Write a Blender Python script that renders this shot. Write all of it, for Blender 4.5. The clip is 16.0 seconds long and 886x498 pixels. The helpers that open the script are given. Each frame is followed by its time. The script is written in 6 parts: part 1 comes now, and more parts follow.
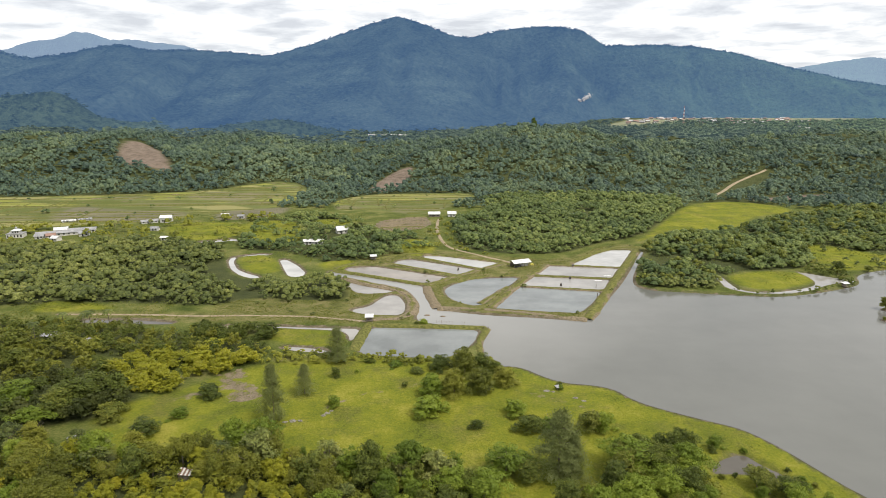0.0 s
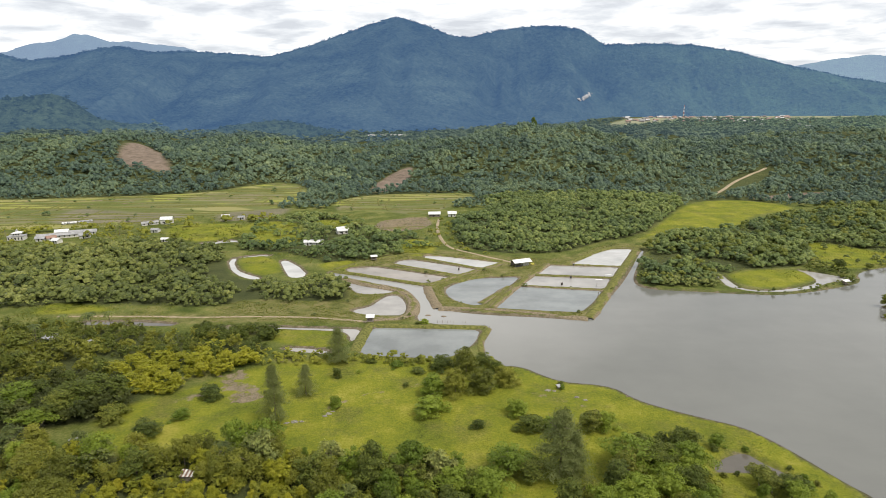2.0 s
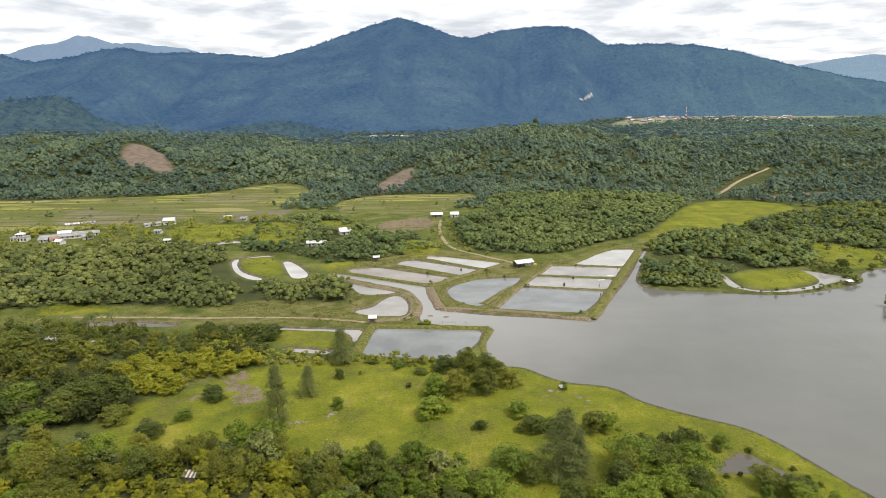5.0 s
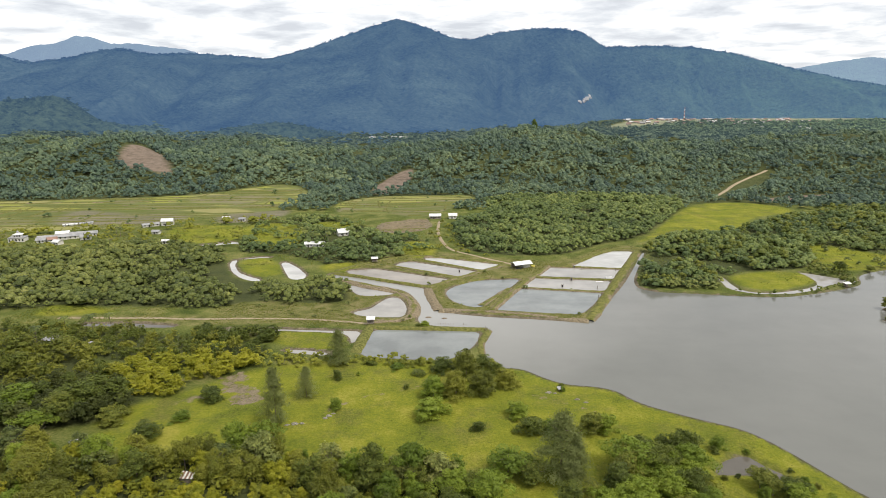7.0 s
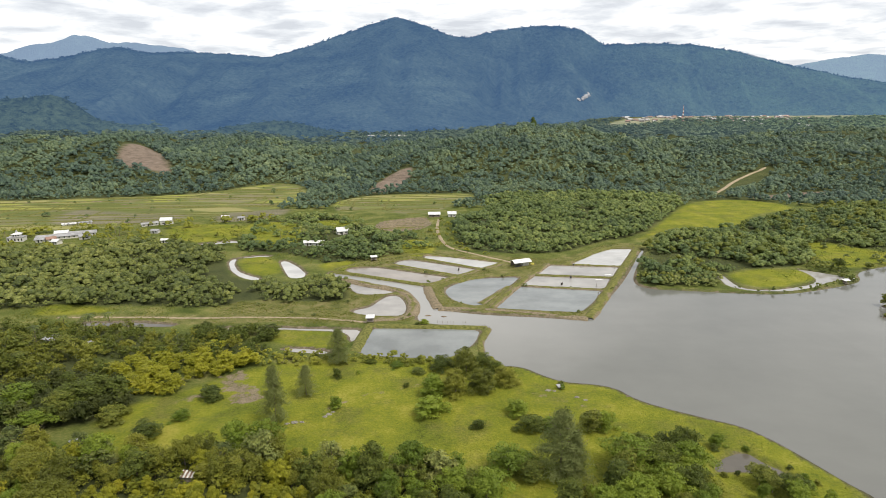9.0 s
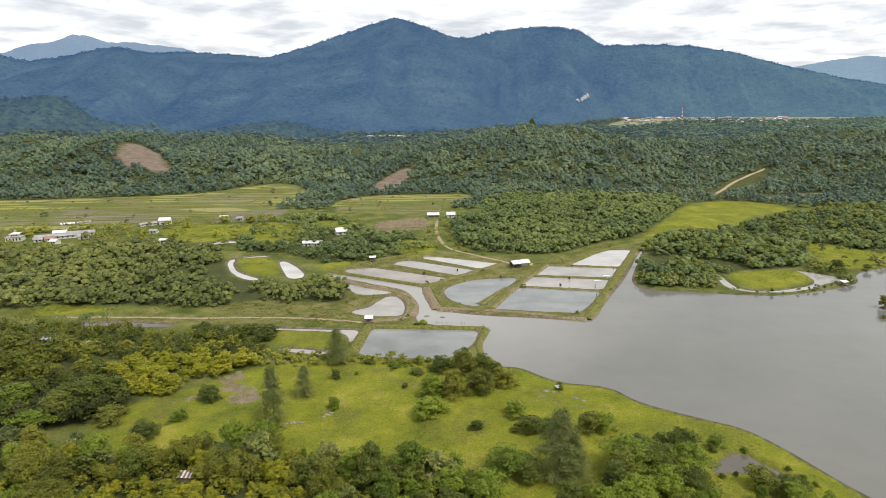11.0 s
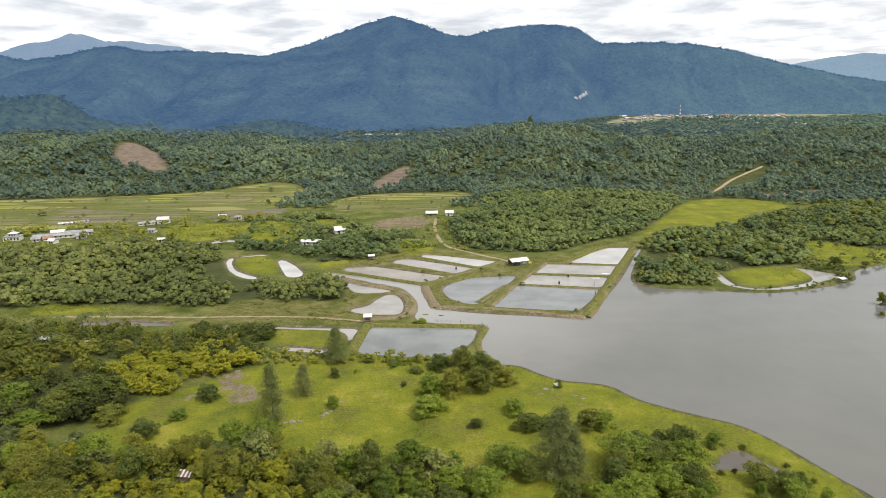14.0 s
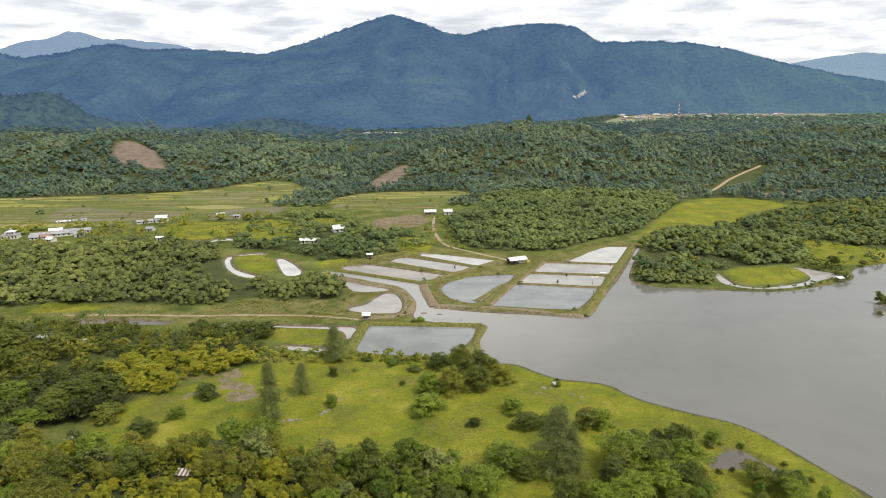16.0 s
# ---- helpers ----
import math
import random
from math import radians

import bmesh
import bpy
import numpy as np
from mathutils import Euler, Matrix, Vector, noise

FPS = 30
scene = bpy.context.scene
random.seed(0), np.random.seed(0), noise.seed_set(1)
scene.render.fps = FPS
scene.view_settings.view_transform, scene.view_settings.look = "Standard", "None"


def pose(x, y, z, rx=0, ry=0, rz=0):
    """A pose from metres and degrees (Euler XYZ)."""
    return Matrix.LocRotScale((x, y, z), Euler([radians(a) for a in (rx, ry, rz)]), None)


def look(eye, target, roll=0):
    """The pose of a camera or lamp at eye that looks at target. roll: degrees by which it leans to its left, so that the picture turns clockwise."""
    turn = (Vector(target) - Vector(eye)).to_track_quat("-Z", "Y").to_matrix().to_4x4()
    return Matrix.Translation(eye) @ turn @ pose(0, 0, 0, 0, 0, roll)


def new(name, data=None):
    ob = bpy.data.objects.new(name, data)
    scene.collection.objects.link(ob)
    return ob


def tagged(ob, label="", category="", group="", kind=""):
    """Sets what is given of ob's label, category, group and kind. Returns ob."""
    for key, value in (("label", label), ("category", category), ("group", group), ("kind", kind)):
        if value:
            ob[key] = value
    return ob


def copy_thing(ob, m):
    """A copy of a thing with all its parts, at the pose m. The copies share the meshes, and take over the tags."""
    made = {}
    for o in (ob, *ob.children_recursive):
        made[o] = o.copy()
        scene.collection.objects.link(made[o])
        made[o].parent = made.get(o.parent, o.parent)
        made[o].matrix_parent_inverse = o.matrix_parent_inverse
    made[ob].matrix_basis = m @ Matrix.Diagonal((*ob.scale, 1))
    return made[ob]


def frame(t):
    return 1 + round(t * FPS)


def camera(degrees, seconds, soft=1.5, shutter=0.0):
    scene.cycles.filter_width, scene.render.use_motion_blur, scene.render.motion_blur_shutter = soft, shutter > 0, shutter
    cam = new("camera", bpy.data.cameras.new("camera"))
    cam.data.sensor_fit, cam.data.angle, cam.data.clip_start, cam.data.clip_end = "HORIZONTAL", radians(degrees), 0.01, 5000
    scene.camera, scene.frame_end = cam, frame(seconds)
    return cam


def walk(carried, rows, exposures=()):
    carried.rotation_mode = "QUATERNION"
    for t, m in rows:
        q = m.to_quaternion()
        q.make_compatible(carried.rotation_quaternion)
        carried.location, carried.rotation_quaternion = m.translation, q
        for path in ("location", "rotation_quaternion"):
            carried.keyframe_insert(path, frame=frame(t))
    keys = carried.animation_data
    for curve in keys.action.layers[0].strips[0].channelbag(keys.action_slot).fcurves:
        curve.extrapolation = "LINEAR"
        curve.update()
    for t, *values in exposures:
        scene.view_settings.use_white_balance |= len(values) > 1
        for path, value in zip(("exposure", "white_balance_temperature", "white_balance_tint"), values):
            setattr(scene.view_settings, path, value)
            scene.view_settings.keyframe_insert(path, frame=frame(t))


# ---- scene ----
cam = camera(72.0, 16.0, soft=0.7)
PATH = [
    (0, 76.653, -0.035, 0.001),
    (0.5, 76.330, -0.082, -0.214),
    (1, 76.399, 0.004, -0.175),
    (1.5, 76.538, 0.187, -0.087),
    (2, 76.652, 0.301, -0.028),
    (2.5, 76.546, 0.158, -0.104),
    (3, 76.507, 0.247, -0.036),
    (3.5, 76.720, 0.342, 0.154),
    (4, 76.705, 0.471, 0.183),
    (6.5, 76.776, 0.306, 0.084),
    (7, 76.838, 0.255, 0.039),
    (7.5, 76.748, 0.229, -0.126),
    (8, 76.659, 0.282, -0.172),
    (8.5, 76.673, 0.365, -0.105),
    (9, 76.674, 0.418, -0.069),
    (11.5, 76.735, 0.264, -0.159),
    (12, 76.726, 0.303, -0.188),
    (12.5, 76.763, 0.347, -0.119),
    (13, 76.588, 0.256, -0.325),
    (13.5, 76.469, 0.316, -0.396),
    (14, 76.570, 0.430, -0.315),
    (14.5, 76.631, 0.448, -0.301),
    (15, 76.622, 0.350, -0.318),
    (15.5, 76.378, 0.290, -0.430),
    (16, 76.452, 0.330, -0.433),
]
walk(cam, [(t, pose(0, 0, 100, rx, ry, rz)) for t, rx, ry, rz in PATH])

# ---- world and sun ----
world = bpy.data.worlds.new("overcast_sky")
scene.world = world
world.use_nodes = True
wt = world.node_tree
wt.nodes.clear()


def wnode(kind, **values):
    n = wt.nodes.new(kind)
    for key, value in values.items():
        n.inputs[key].default_value = value
    return n


SUN_UP, SUN_TURN = 56, 125
sky = wt.nodes.new("ShaderNodeTexSky")
sky.sky_type, sky.sun_disc = "NISHITA", False
sky.sun_elevation, sky.sun_rotation = radians(SUN_UP), radians(SUN_TURN)
geo = wt.nodes.new("ShaderNodeTexCoord")
split = wt.nodes.new("ShaderNodeSeparateXYZ")
wt.links.new(geo.outputs["Generated"], split.inputs[0])
lift = wt.nodes.new("ShaderNodeMath")
lift.operation, lift.inputs[1].default_value = "ADD", 0.10
wt.links.new(split.outputs["Z"], lift.inputs[0])
clampz = wt.nodes.new("ShaderNodeMath")
clampz.operation, clampz.inputs[1].default_value = "MAXIMUM", 0.04
wt.links.new(lift.outputs[0], clampz.inputs[0])
deck = wt.nodes.new("ShaderNodeVectorMath")
deck.operation = "DIVIDE"
wt.links.new(geo.outputs["Generated"], deck.inputs[0])
flat = wt.nodes.new("ShaderNodeCombineXYZ")
for axis in "XYZ":
    wt.links.new(clampz.outputs[0], flat.inputs[axis])
wt.links.new(flat.outputs[0], deck.inputs[1])
puffs = wnode("ShaderNodeTexNoise", Scale=2.2, Detail=7.0, Roughness=0.55, Distortion=0.25)
wt.links.new(deck.outputs[0], puffs.inputs["Vector"])
grade = wt.nodes.new("ShaderNodeValToRGB")
for place, colour in ((0.35, (0.60, 0.62, 0.66, 1)), (0.44, (0.73, 0.75, 0.78, 1)), (0.52, (0.88, 0.88, 0.88, 1)), (0.62, (1.0, 1.0, 1.0, 1))):
    e = grade.color_ramp.elements.new(place)
    e.color = colour
grade.color_ramp.elements.remove(grade.color_ramp.elements[0])
grade.color_ramp.elements.remove(grade.color_ramp.elements[-1])
wt.links.new(puffs.outputs["Fac"], grade.inputs[0])
clouds = wnode("ShaderNodeBackground", Strength=1.25)
wt.links.new(grade.outputs[0], clouds.inputs["Color"])
blue = wnode("ShaderNodeBackground", Strength=0.10)
wt.links.new(sky.outputs[0], blue.inputs["Color"])
both = wnode("ShaderNodeMixShader", Fac=0.90)
wt.links.new(blue.outputs[0], both.inputs[1])
wt.links.new(clouds.outputs[0], both.inputs[2])
wout = wt.nodes.new("ShaderNodeOutputWorld")
wt.links.new(both.outputs[0], wout.inputs[0])

sun = new("sun", bpy.data.lights.new("sun", "SUN"))
sun.data.energy, sun.data.angle, sun.data.color = 3.3, radians(20), (1.0, 0.92, 0.77)
sun.matrix_world = look((0, 0, 0), (-math.sin(radians(SUN_TURN)) * math.cos(radians(SUN_UP)), -math.cos(radians(SUN_TURN)) * math.cos(radians(SUN_UP)), -math.sin(radians(SUN_UP))))


# ---- materials ----
class Mat:
    """A small builder of node materials."""

    def __init__(self, name, rough=0.8, metal=0.0, spec=0.3):
        self.m = bpy.data.materials.new(name)
        self.m.use_nodes = True
        self.t = self.m.node_tree
        self.b = self.t.nodes["Principled BSDF"]
        self.b.inputs["Roughness"].default_value = rough
        self.b.inputs["Metallic"].default_value = metal
        self.b.inputs["Specular IOR Level"].default_value = spec
        self.place = self.t.nodes.new("ShaderNodeNewGeometry").outputs["Position"]

    def node(self, kind, **values):
        n = self.t.nodes.new(kind)
        for key, value in values.items():
            n.inputs[key].default_value = value
        return n

    def link(self, a, b):
        self.t.links.new(a, b)

    def noise(self, scale, detail=4.0, rough=0.55, where=None, stretch=None):
        n = self.node("ShaderNodeTexNoise", Scale=scale, Detail=detail, Roughness=rough)
        src = where or self.place
        if stretch:
            mp = self.node("ShaderNodeMapping")
            mp.inputs["Scale"].default_value = stretch
            self.link(src, mp.inputs[0])
            src = mp.outputs[0]
        self.link(src, n.inputs["Vector"])
        return n.outputs["Fac"]

    def ramp(self, fac, *stops):
        r = self.t.nodes.new("ShaderNodeValToRGB")
        els = r.color_ramp.elements
        while len(els) < len(stops):
            els.new(0.5)
        for e, (p, c) in zip(els, stops):
            e.position, e.color = p, ((*c, 1) if len(c) == 3 else c)
        self.link(fac, r.inputs[0])
        return r.outputs[0]

    def mix(self, fac, a, b, mode="MIX"):
        n = self.t.nodes.new("ShaderNodeMix")
        n.data_type, n.blend_type = "RGBA", mode
        for socket, value in ((n.inputs[0], fac), (n.inputs[6], a), (n.inputs[7], b)):
            if isinstance(value, (int, float)):
                socket.default_value = value
            elif isinstance(value, tuple):
                socket.default_value = (*value, 1)
            else:
                self.link(value, socket)
        return n.outputs[2]

    def attr(self, name):
        n = self.t.nodes.new("ShaderNodeAttribute")
        n.attribute_name = name
        return n.outputs["Fac"]

    def calc(self, op, a, b):
        n = self.t.nodes.new("ShaderNodeMath")
        n.operation = op
        for socket, value in ((n.inputs[0], a), (n.inputs[1], b)):
            if isinstance(value, (int, float)):
                socket.default_value = value
            else:
                self.link(value, socket)
        return n.outputs[0]

    def colour(self, c):
        if isinstance(c, tuple):
            self.b.inputs["Base Color"].default_value = (*c, 1)
        else:
            self.link(c, self.b.inputs["Base Color"])
        return self

    def bump(self, height, strength=0.4, distance=0.1):
        n = self.node("ShaderNodeBump", Strength=strength, Distance=distance)
        self.link(height, n.inputs["Height"])
        self.link(n.outputs[0], self.b.inputs["Normal"])
        return self


def plain(name, dark, light, scale=1.5, rough=0.8, metal=0.0, bump=0.2):
    """A surface that varies between two colours at two scales."""
    k = Mat(name, rough, metal)
    f = k.calc("ADD", k.calc("MULTIPLY", k.noise(scale), 0.6), k.calc("MULTIPLY", k.noise(scale * 7), 0.4))
    k.colour(k.ramp(f, (0.35, dark), (0.65, light))).bump(k.noise(scale * 12), bump, 0.03)
    return k.m


def foliage(name, *stops, glow=0.28, rough_skin=0.0, grain=1.3):
    """Leaves: colour by tree and by leaf, a little light through the blade."""
    k = Mat(name, 0.55, 0.0, 0.25)
    tree = k.t.nodes.new("ShaderNodeObjectInfo").outputs["Random"]
    leaf = k.t.nodes.new("ShaderNodeNewGeometry").outputs["Random Per Island"]
    f = k.calc("ADD", k.attr("tint"), k.calc("MULTIPLY", tree, k.attr("own")))
    f = k.calc("ADD", k.calc("MULTIPLY", f, 0.60), k.calc("ADD", k.calc("MULTIPLY", k.attr("clump"), 0.24), k.calc("MULTIPLY", leaf, 0.16)))
    c = k.ramp(f, *stops)
    if rough_skin:
        c = k.mix(k.ramp(k.noise(grain, 4.0, 0.75), (0.36, (0, 0, 0)), (0.64, (1, 1, 1))), k.mix(1.0, c, (0.55, 0.60, 0.58), "MULTIPLY"), k.mix(1.0, c, (1.45, 1.40, 1.3), "MULTIPLY"))
        k.bump(k.noise(grain * 0.7, 4.0, 0.7), 1.0, rough_skin)
    k.colour(c)
    tr = k.t.nodes.new("ShaderNodeBsdfTranslucent")
    k.link(c, tr.inputs["Color"])
    mx = k.node("ShaderNodeMixShader", Fac=glow)
    k.link(k.b.outputs[0], mx.inputs[1])
    k.link(tr.outputs[0], mx.inputs[2])
    k.link(mx.outputs[0], k.t.nodes["Material Output"].inputs["Surface"])
    return k.m


LEAF_BROAD = foliage("broad_leaves", (0.0, (0.088, 0.108, 0.016)), (0.4, (0.158, 0.172, 0.021)), (0.7, (0.215, 0.224, 0.025)), (1.0, (0.280, 0.274, 0.032)))
LEAF_OLIVE = foliage("olive_leaves", (0.0, (0.056, 0.076, 0.026)), (0.3, (0.102, 0.128, 0.038)), (0.6, (0.165, 0.192, 0.052)), (0.85, (0.240, 0.258, 0.076)), (1.0, (0.31, 0.31, 0.11)), rough_skin=0.6, grain=1.1)
LEAF_DARK = foliage("dark_leaves", (0.0, (0.054, 0.078, 0.017)), (0.5, (0.118, 0.145, 0.026)), (1.0, (0.216, 0.224, 0.040)), rough_skin=0.5)
LEAF_RICH = foliage("rich_green_leaves", (0.0, (0.072, 0.112, 0.014)), (0.4, (0.132, 0.186, 0.020)), (0.7, (0.190, 0.246, 0.026)), (1.0, (0.262, 0.305, 0.036)))
# Leaf colour held low to stand for the deep shadow in the grove.
LEAF_DEEP = foliage("deep_leaves", (0.0, (0.036, 0.048, 0.012)), (0.5, (0.076, 0.090, 0.020)), (1.0, (0.155, 0.160, 0.032)))
LEAF_YELLOW = foliage("yellow_leaves", (0.0, (0.185, 0.205, 0.018)), (0.5, (0.285, 0.285, 0.022)), (1.0, (0.39, 0.355, 0.032)))
LEAF_GREEN = foliage("green_leaves", (0.0, (0.048, 0.078, 0.034)), (0.3, (0.090, 0.130, 0.048)), (0.6, (0.148, 0.194, 0.060)), (0.85, (0.218, 0.260, 0.078)), (1.0, (0.29, 0.31, 0.10)), rough_skin=0.6, grain=1.1)
LEAF_KHAKI = foliage("khaki_leaves", (0.0, (0.080, 0.094, 0.016)), (0.4, (0.145, 0.158, 0.022)), (0.7, (0.212, 0.218, 0.030)), (1.0, (0.29, 0.285, 0.045)))
LEAF_NEEDLE = foliage("needle_twigs", (0.0, (0.125, 0.155, 0.048)), (1.0, (0.215, 0.235, 0.075)), glow=0.4)
# Hill leaves are greyed and blued: distance haze is mixed into their colour.
LEAF_HAZY = foliage("hazy_hill_leaves", (0.0, (0.042, 0.072, 0.066)), (0.25, (0.064, 0.104, 0.082)), (0.5, (0.104, 0.154, 0.102)), (0.75, (0.164, 0.216, 0.118)), (1.0, (0.24, 0.285, 0.15)), glow=0.2, rough_skin=1.0, grain=0.8)
BARK = plain("bark", (0.10, 0.08, 0.06), (0.24, 0.20, 0.16), 2.0)
MUD = plain("mud", (0.13, 0.10, 0.07), (0.24, 0.19, 0.13), 0.4)
WOOD = plain("weathered_wood", (0.12, 0.10, 0.08), (0.30, 0.26, 0.21), 1.2)
WHITE = plain("whitewashed_wall", (0.45, 0.44, 0.41), (0.66, 0.65, 0.61), 0.5)
ZINC = plain("zinc_sheet", (0.22, 0.22, 0.23), (0.40, 0.40, 0.41), 0.4, 0.5, 0.2)
WHITE_ROOF = plain("pale_roof_sheet", (0.46, 0.47, 0.48), (0.72, 0.72, 0.72), 0.5, 0.5)
RUST = plain("rusty_sheet", (0.13, 0.08, 0.06), (0.27, 0.18, 0.14), 0.9, 0.7)
RED_ROOF = plain("clay_red_roof", (0.20, 0.12, 0.09), (0.32, 0.21, 0.17), 0.4)
DARKNESS = plain("dark_opening", (0.02, 0.02, 0.02), (0.05, 0.05, 0.05), 0.8)
YELLOW_PAINT = plain("yellow_tarpaulin", (0.34, 0.31, 0.05), (0.52, 0.46, 0.09), 1.0, 0.6)
RED_PAINT = plain("red_mast_paint", (0.30, 0.10, 0.09), (0.42, 0.17, 0.15), 0.5)
WHITE_PAINT = plain("white_mast_paint", (0.7, 0.7, 0.7), (0.85, 0.85, 0.85), 0.5)


def water(name, silt, rough=0.08, wave=0.10, sky_sheen=None, uneven=1.0):
    """Silty water: a muddy body under a clear glossy skin with slight ripples; a place and colour can be given where
    mirrored sky is painted in.
    """
    k = Mat(name, rough, 0.0, 0.5)
    k.b.inputs["IOR"].default_value = 1.33
    f = k.calc("ADD", k.calc("MULTIPLY", k.noise(0.016, 4.0, stretch=(1, 2.2, 1)), 0.55), k.calc("MULTIPLY", k.noise(0.075, 5.0, 0.6), 0.45))
    c = k.ramp(f, (0.36, tuple(v * (1 - 0.26 * uneven) for v in silt)), (0.64, tuple(v * (1 + 0.22 * uneven) for v in silt)))
    ruffle = k.ramp(k.noise(0.05, 4.0, 0.6, stretch=(0.6, 1.5, 1)), (0.45, (rough * (1 - 0.5 * uneven),) * 3), (0.65, (rough * (1 + 1.6 * uneven),) * 3))
    k.link(ruffle, k.b.inputs["Roughness"])
    # Paler colour round one place stands for sky mirrored by calm water.
    if sky_sheen:
        far = k.node("ShaderNodeVectorMath")
        far.operation, far.inputs[1].default_value = "DISTANCE", sky_sheen[0]
        k.link(k.place, far.inputs[0])
        reach = k.calc("ADD", far.outputs["Value"], k.calc("MULTIPLY", k.noise(0.03, 4.0), 40))
        c = k.mix(k.ramp(k.calc("DIVIDE", reach, 140), (0.3, (1, 1, 1)), (1.0, (0, 0, 0))), c, sky_sheen[1])
    k.colour(c)
    n = k.calc("ADD", k.noise(1.3, 3.0, stretch=(0.5, 1.2, 1)), k.calc("MULTIPLY", k.noise(0.12, 3.0), 0.8))
    k.bump(n, wave, 0.25)
    return k.m


# The channel end is painted paler for the bright sky it mirrors.
LAKE_WATER = water("lake_water", (0.138, 0.140, 0.130), sky_sheen=((-15, 310, 0), (0.275, 0.275, 0.265)), uneven=0.25)
# Pale silt, lightened further to stand for sky mirrored in the ponds.
POND_WATER = water("pond_water", (0.30, 0.29, 0.275), 0.05, 0.04)
POND_PALE = water("pond_water_pale", (0.40, 0.40, 0.39), 0.04, 0.03)
POND_BROWN = water("pond_water_brown", (0.25, 0.225, 0.195), 0.05, 0.04)
POND_BLUE = water("pond_water_clear", (0.19, 0.205, 0.205), 0.05, 0.05)
POND_DARK = water("pond_water_dark", (0.10, 0.09, 0.075), 0.08, 0.05)


# ---- plan, in metres ----
LAKE = [(20, 261.2), (15.2, 247.6), (15.8, 234), (19.5, 221.8), (30.1, 221.8), (37.5, 212.6), (44.9, 206.9), (55, 205.5), (62.2, 201.8), (64.9, 195.7), (70.4, 189.6), (84, 180.7), (94.2, 175), (99.2, 167.3), (102.3, 160.5), (105.5, 152), (108.4, 144.2), (111.6, 138.9), (113.2, 123), (152.9, 115.8), (441.6, 279.4), (448, 353.9), (338.8, 386.6), (276.1, 366.9), (247.8, 353.9), (239.2, 334.8), (226.4, 327.1), (201.3, 316.6), (179.6, 310.6), (156.9, 313.6), (134.6, 318.6), (114, 321.8), (107, 333.7), (123.7, 375.1), (141.2, 415.1), (138.1, 415.1), (118.4, 369.6), (101.8, 333.7), (81.4, 296.5), (68.3, 272.3), (47.8, 277.8), (20.9, 281.8), (1.7, 287.7), (-6.3, 269.2), (19.2, 264.8)]
CHANNEL = [(20.9, 281.8), (4.5, 286.8), (-2.3, 292), (-6, 310.6), (-9.3, 330.4), (-27.4, 338.3), (-48.9, 352.6), (-66.9, 362.9), (-70.8, 357.7), (-61.6, 347.7), (-43.5, 336), (-29.4, 330.4), (-20.1, 323.9), (-14.9, 307.7), (-12.1, 289.4), (-13.4, 274.6), (-5.8, 269.2), (4.2, 267.7), (20.2, 271.5)]
POND_A = [(-34.9, 234), (-33.5, 264), (16.4, 261.2), (12.5, 243.7), (1.4, 229.4), (-14.7, 230.6)]
POND_B = [(-58.2, 342.9), (-45.8, 329.3), (-29.4, 322.8), (-27.1, 317.6), (-42.4, 314.6), (-48.9, 319.7)]
POND_C = [(-29.2, 313.6), (-23.6, 311.6), (-19.1, 296.5), (-19.4, 283.5), (-23.6, 280.2), (-39.8, 282.7), (-46.7, 288.5), (-36.9, 293.8), (-34.2, 302.9)]
POND_D = [(0.6, 321.8), (5.1, 331.5), (15.9, 344.1), (44.9, 347.7), (38.5, 332.6), (29, 318.6), (24.4, 305.7), (18.4, 294.7), (11, 298.3), (3.6, 307.7)]
POND_E = [(40, 328.2), (86.7, 319.7), (77.1, 300.1), (67.2, 284.3), (49.3, 286.8), (23.9, 292), (30.9, 305.7)]
POND_F = [(53.3, 350.2), (98.5, 341.7), (89.7, 322.8), (42.9, 331.5)]
POND_G = [(67.6, 375.1), (110.9, 366.9), (101.1, 346.5), (55.8, 353.9)]
POND_H = [(78.9, 377.9), (113.6, 416.8), (133, 416.8), (113.1, 370.9)]
POND_I = [(-13.8, 400.4), (-4.6, 405.2), (38.3, 380.8), (32.6, 369.6), (20.6, 369.6), (-8.9, 388.1)]
POND_J = [(-31.6, 383.7), (-23.2, 391.1), (21.3, 364.2), (16.4, 355.1), (9.5, 352.6), (-30.1, 373.7)]
POND_K = [(-61.5, 368.2), (-43.6, 372.3), (4.3, 346.5), (-7.2, 337.1), (-13.6, 336), (-55.7, 357.7)]
LOOP_L = [(-140.6, 386.6), (-141.2, 397.2), (-138, 395.7), (-136.3, 383.7), (-127.7, 365.5), (-117.5, 355.1), (-108.2, 348.9), (-109.9, 343.5), (-121.9, 352), (-132.4, 366.9)]
LOOP_M = [(-107.3, 388.1), (-104, 391.1), (-92.4, 375.1), (-82.9, 356.4), (-84.9, 347.1), (-91.9, 349.5), (-98.6, 365.5)]
LOOP_T = [(-137.4, 399.6), (-124, 406), (-117.9, 403.6), (-117.2, 401.2), (-122.8, 402), (-135.6, 396.5)]
LOOP_R = [(162.3, 348.9), (166.2, 350.2), (164.2, 334.8), (164.3, 322.8), (174.8, 317.6), (188.8, 320.7), (206.8, 328.2), (215.3, 337.1), (217.8, 351.4), (215.4, 361.6), (224.1, 355.1), (232.3, 346.5), (239.9, 341.7), (237.5, 337.1), (219.8, 333.7), (204.9, 322.8), (186, 315.6), (167.3, 316.1), (158.3, 326)]
CANAL_S = [(-104.6, 266.2), (-90.2, 267), (-58.1, 264), (-36.9, 262.6), (-38.5, 250.2), (-40.6, 247.6), (-41.8, 255.6), (-46.6, 260.4), (-78.9, 264), (-99.7, 264.4)]
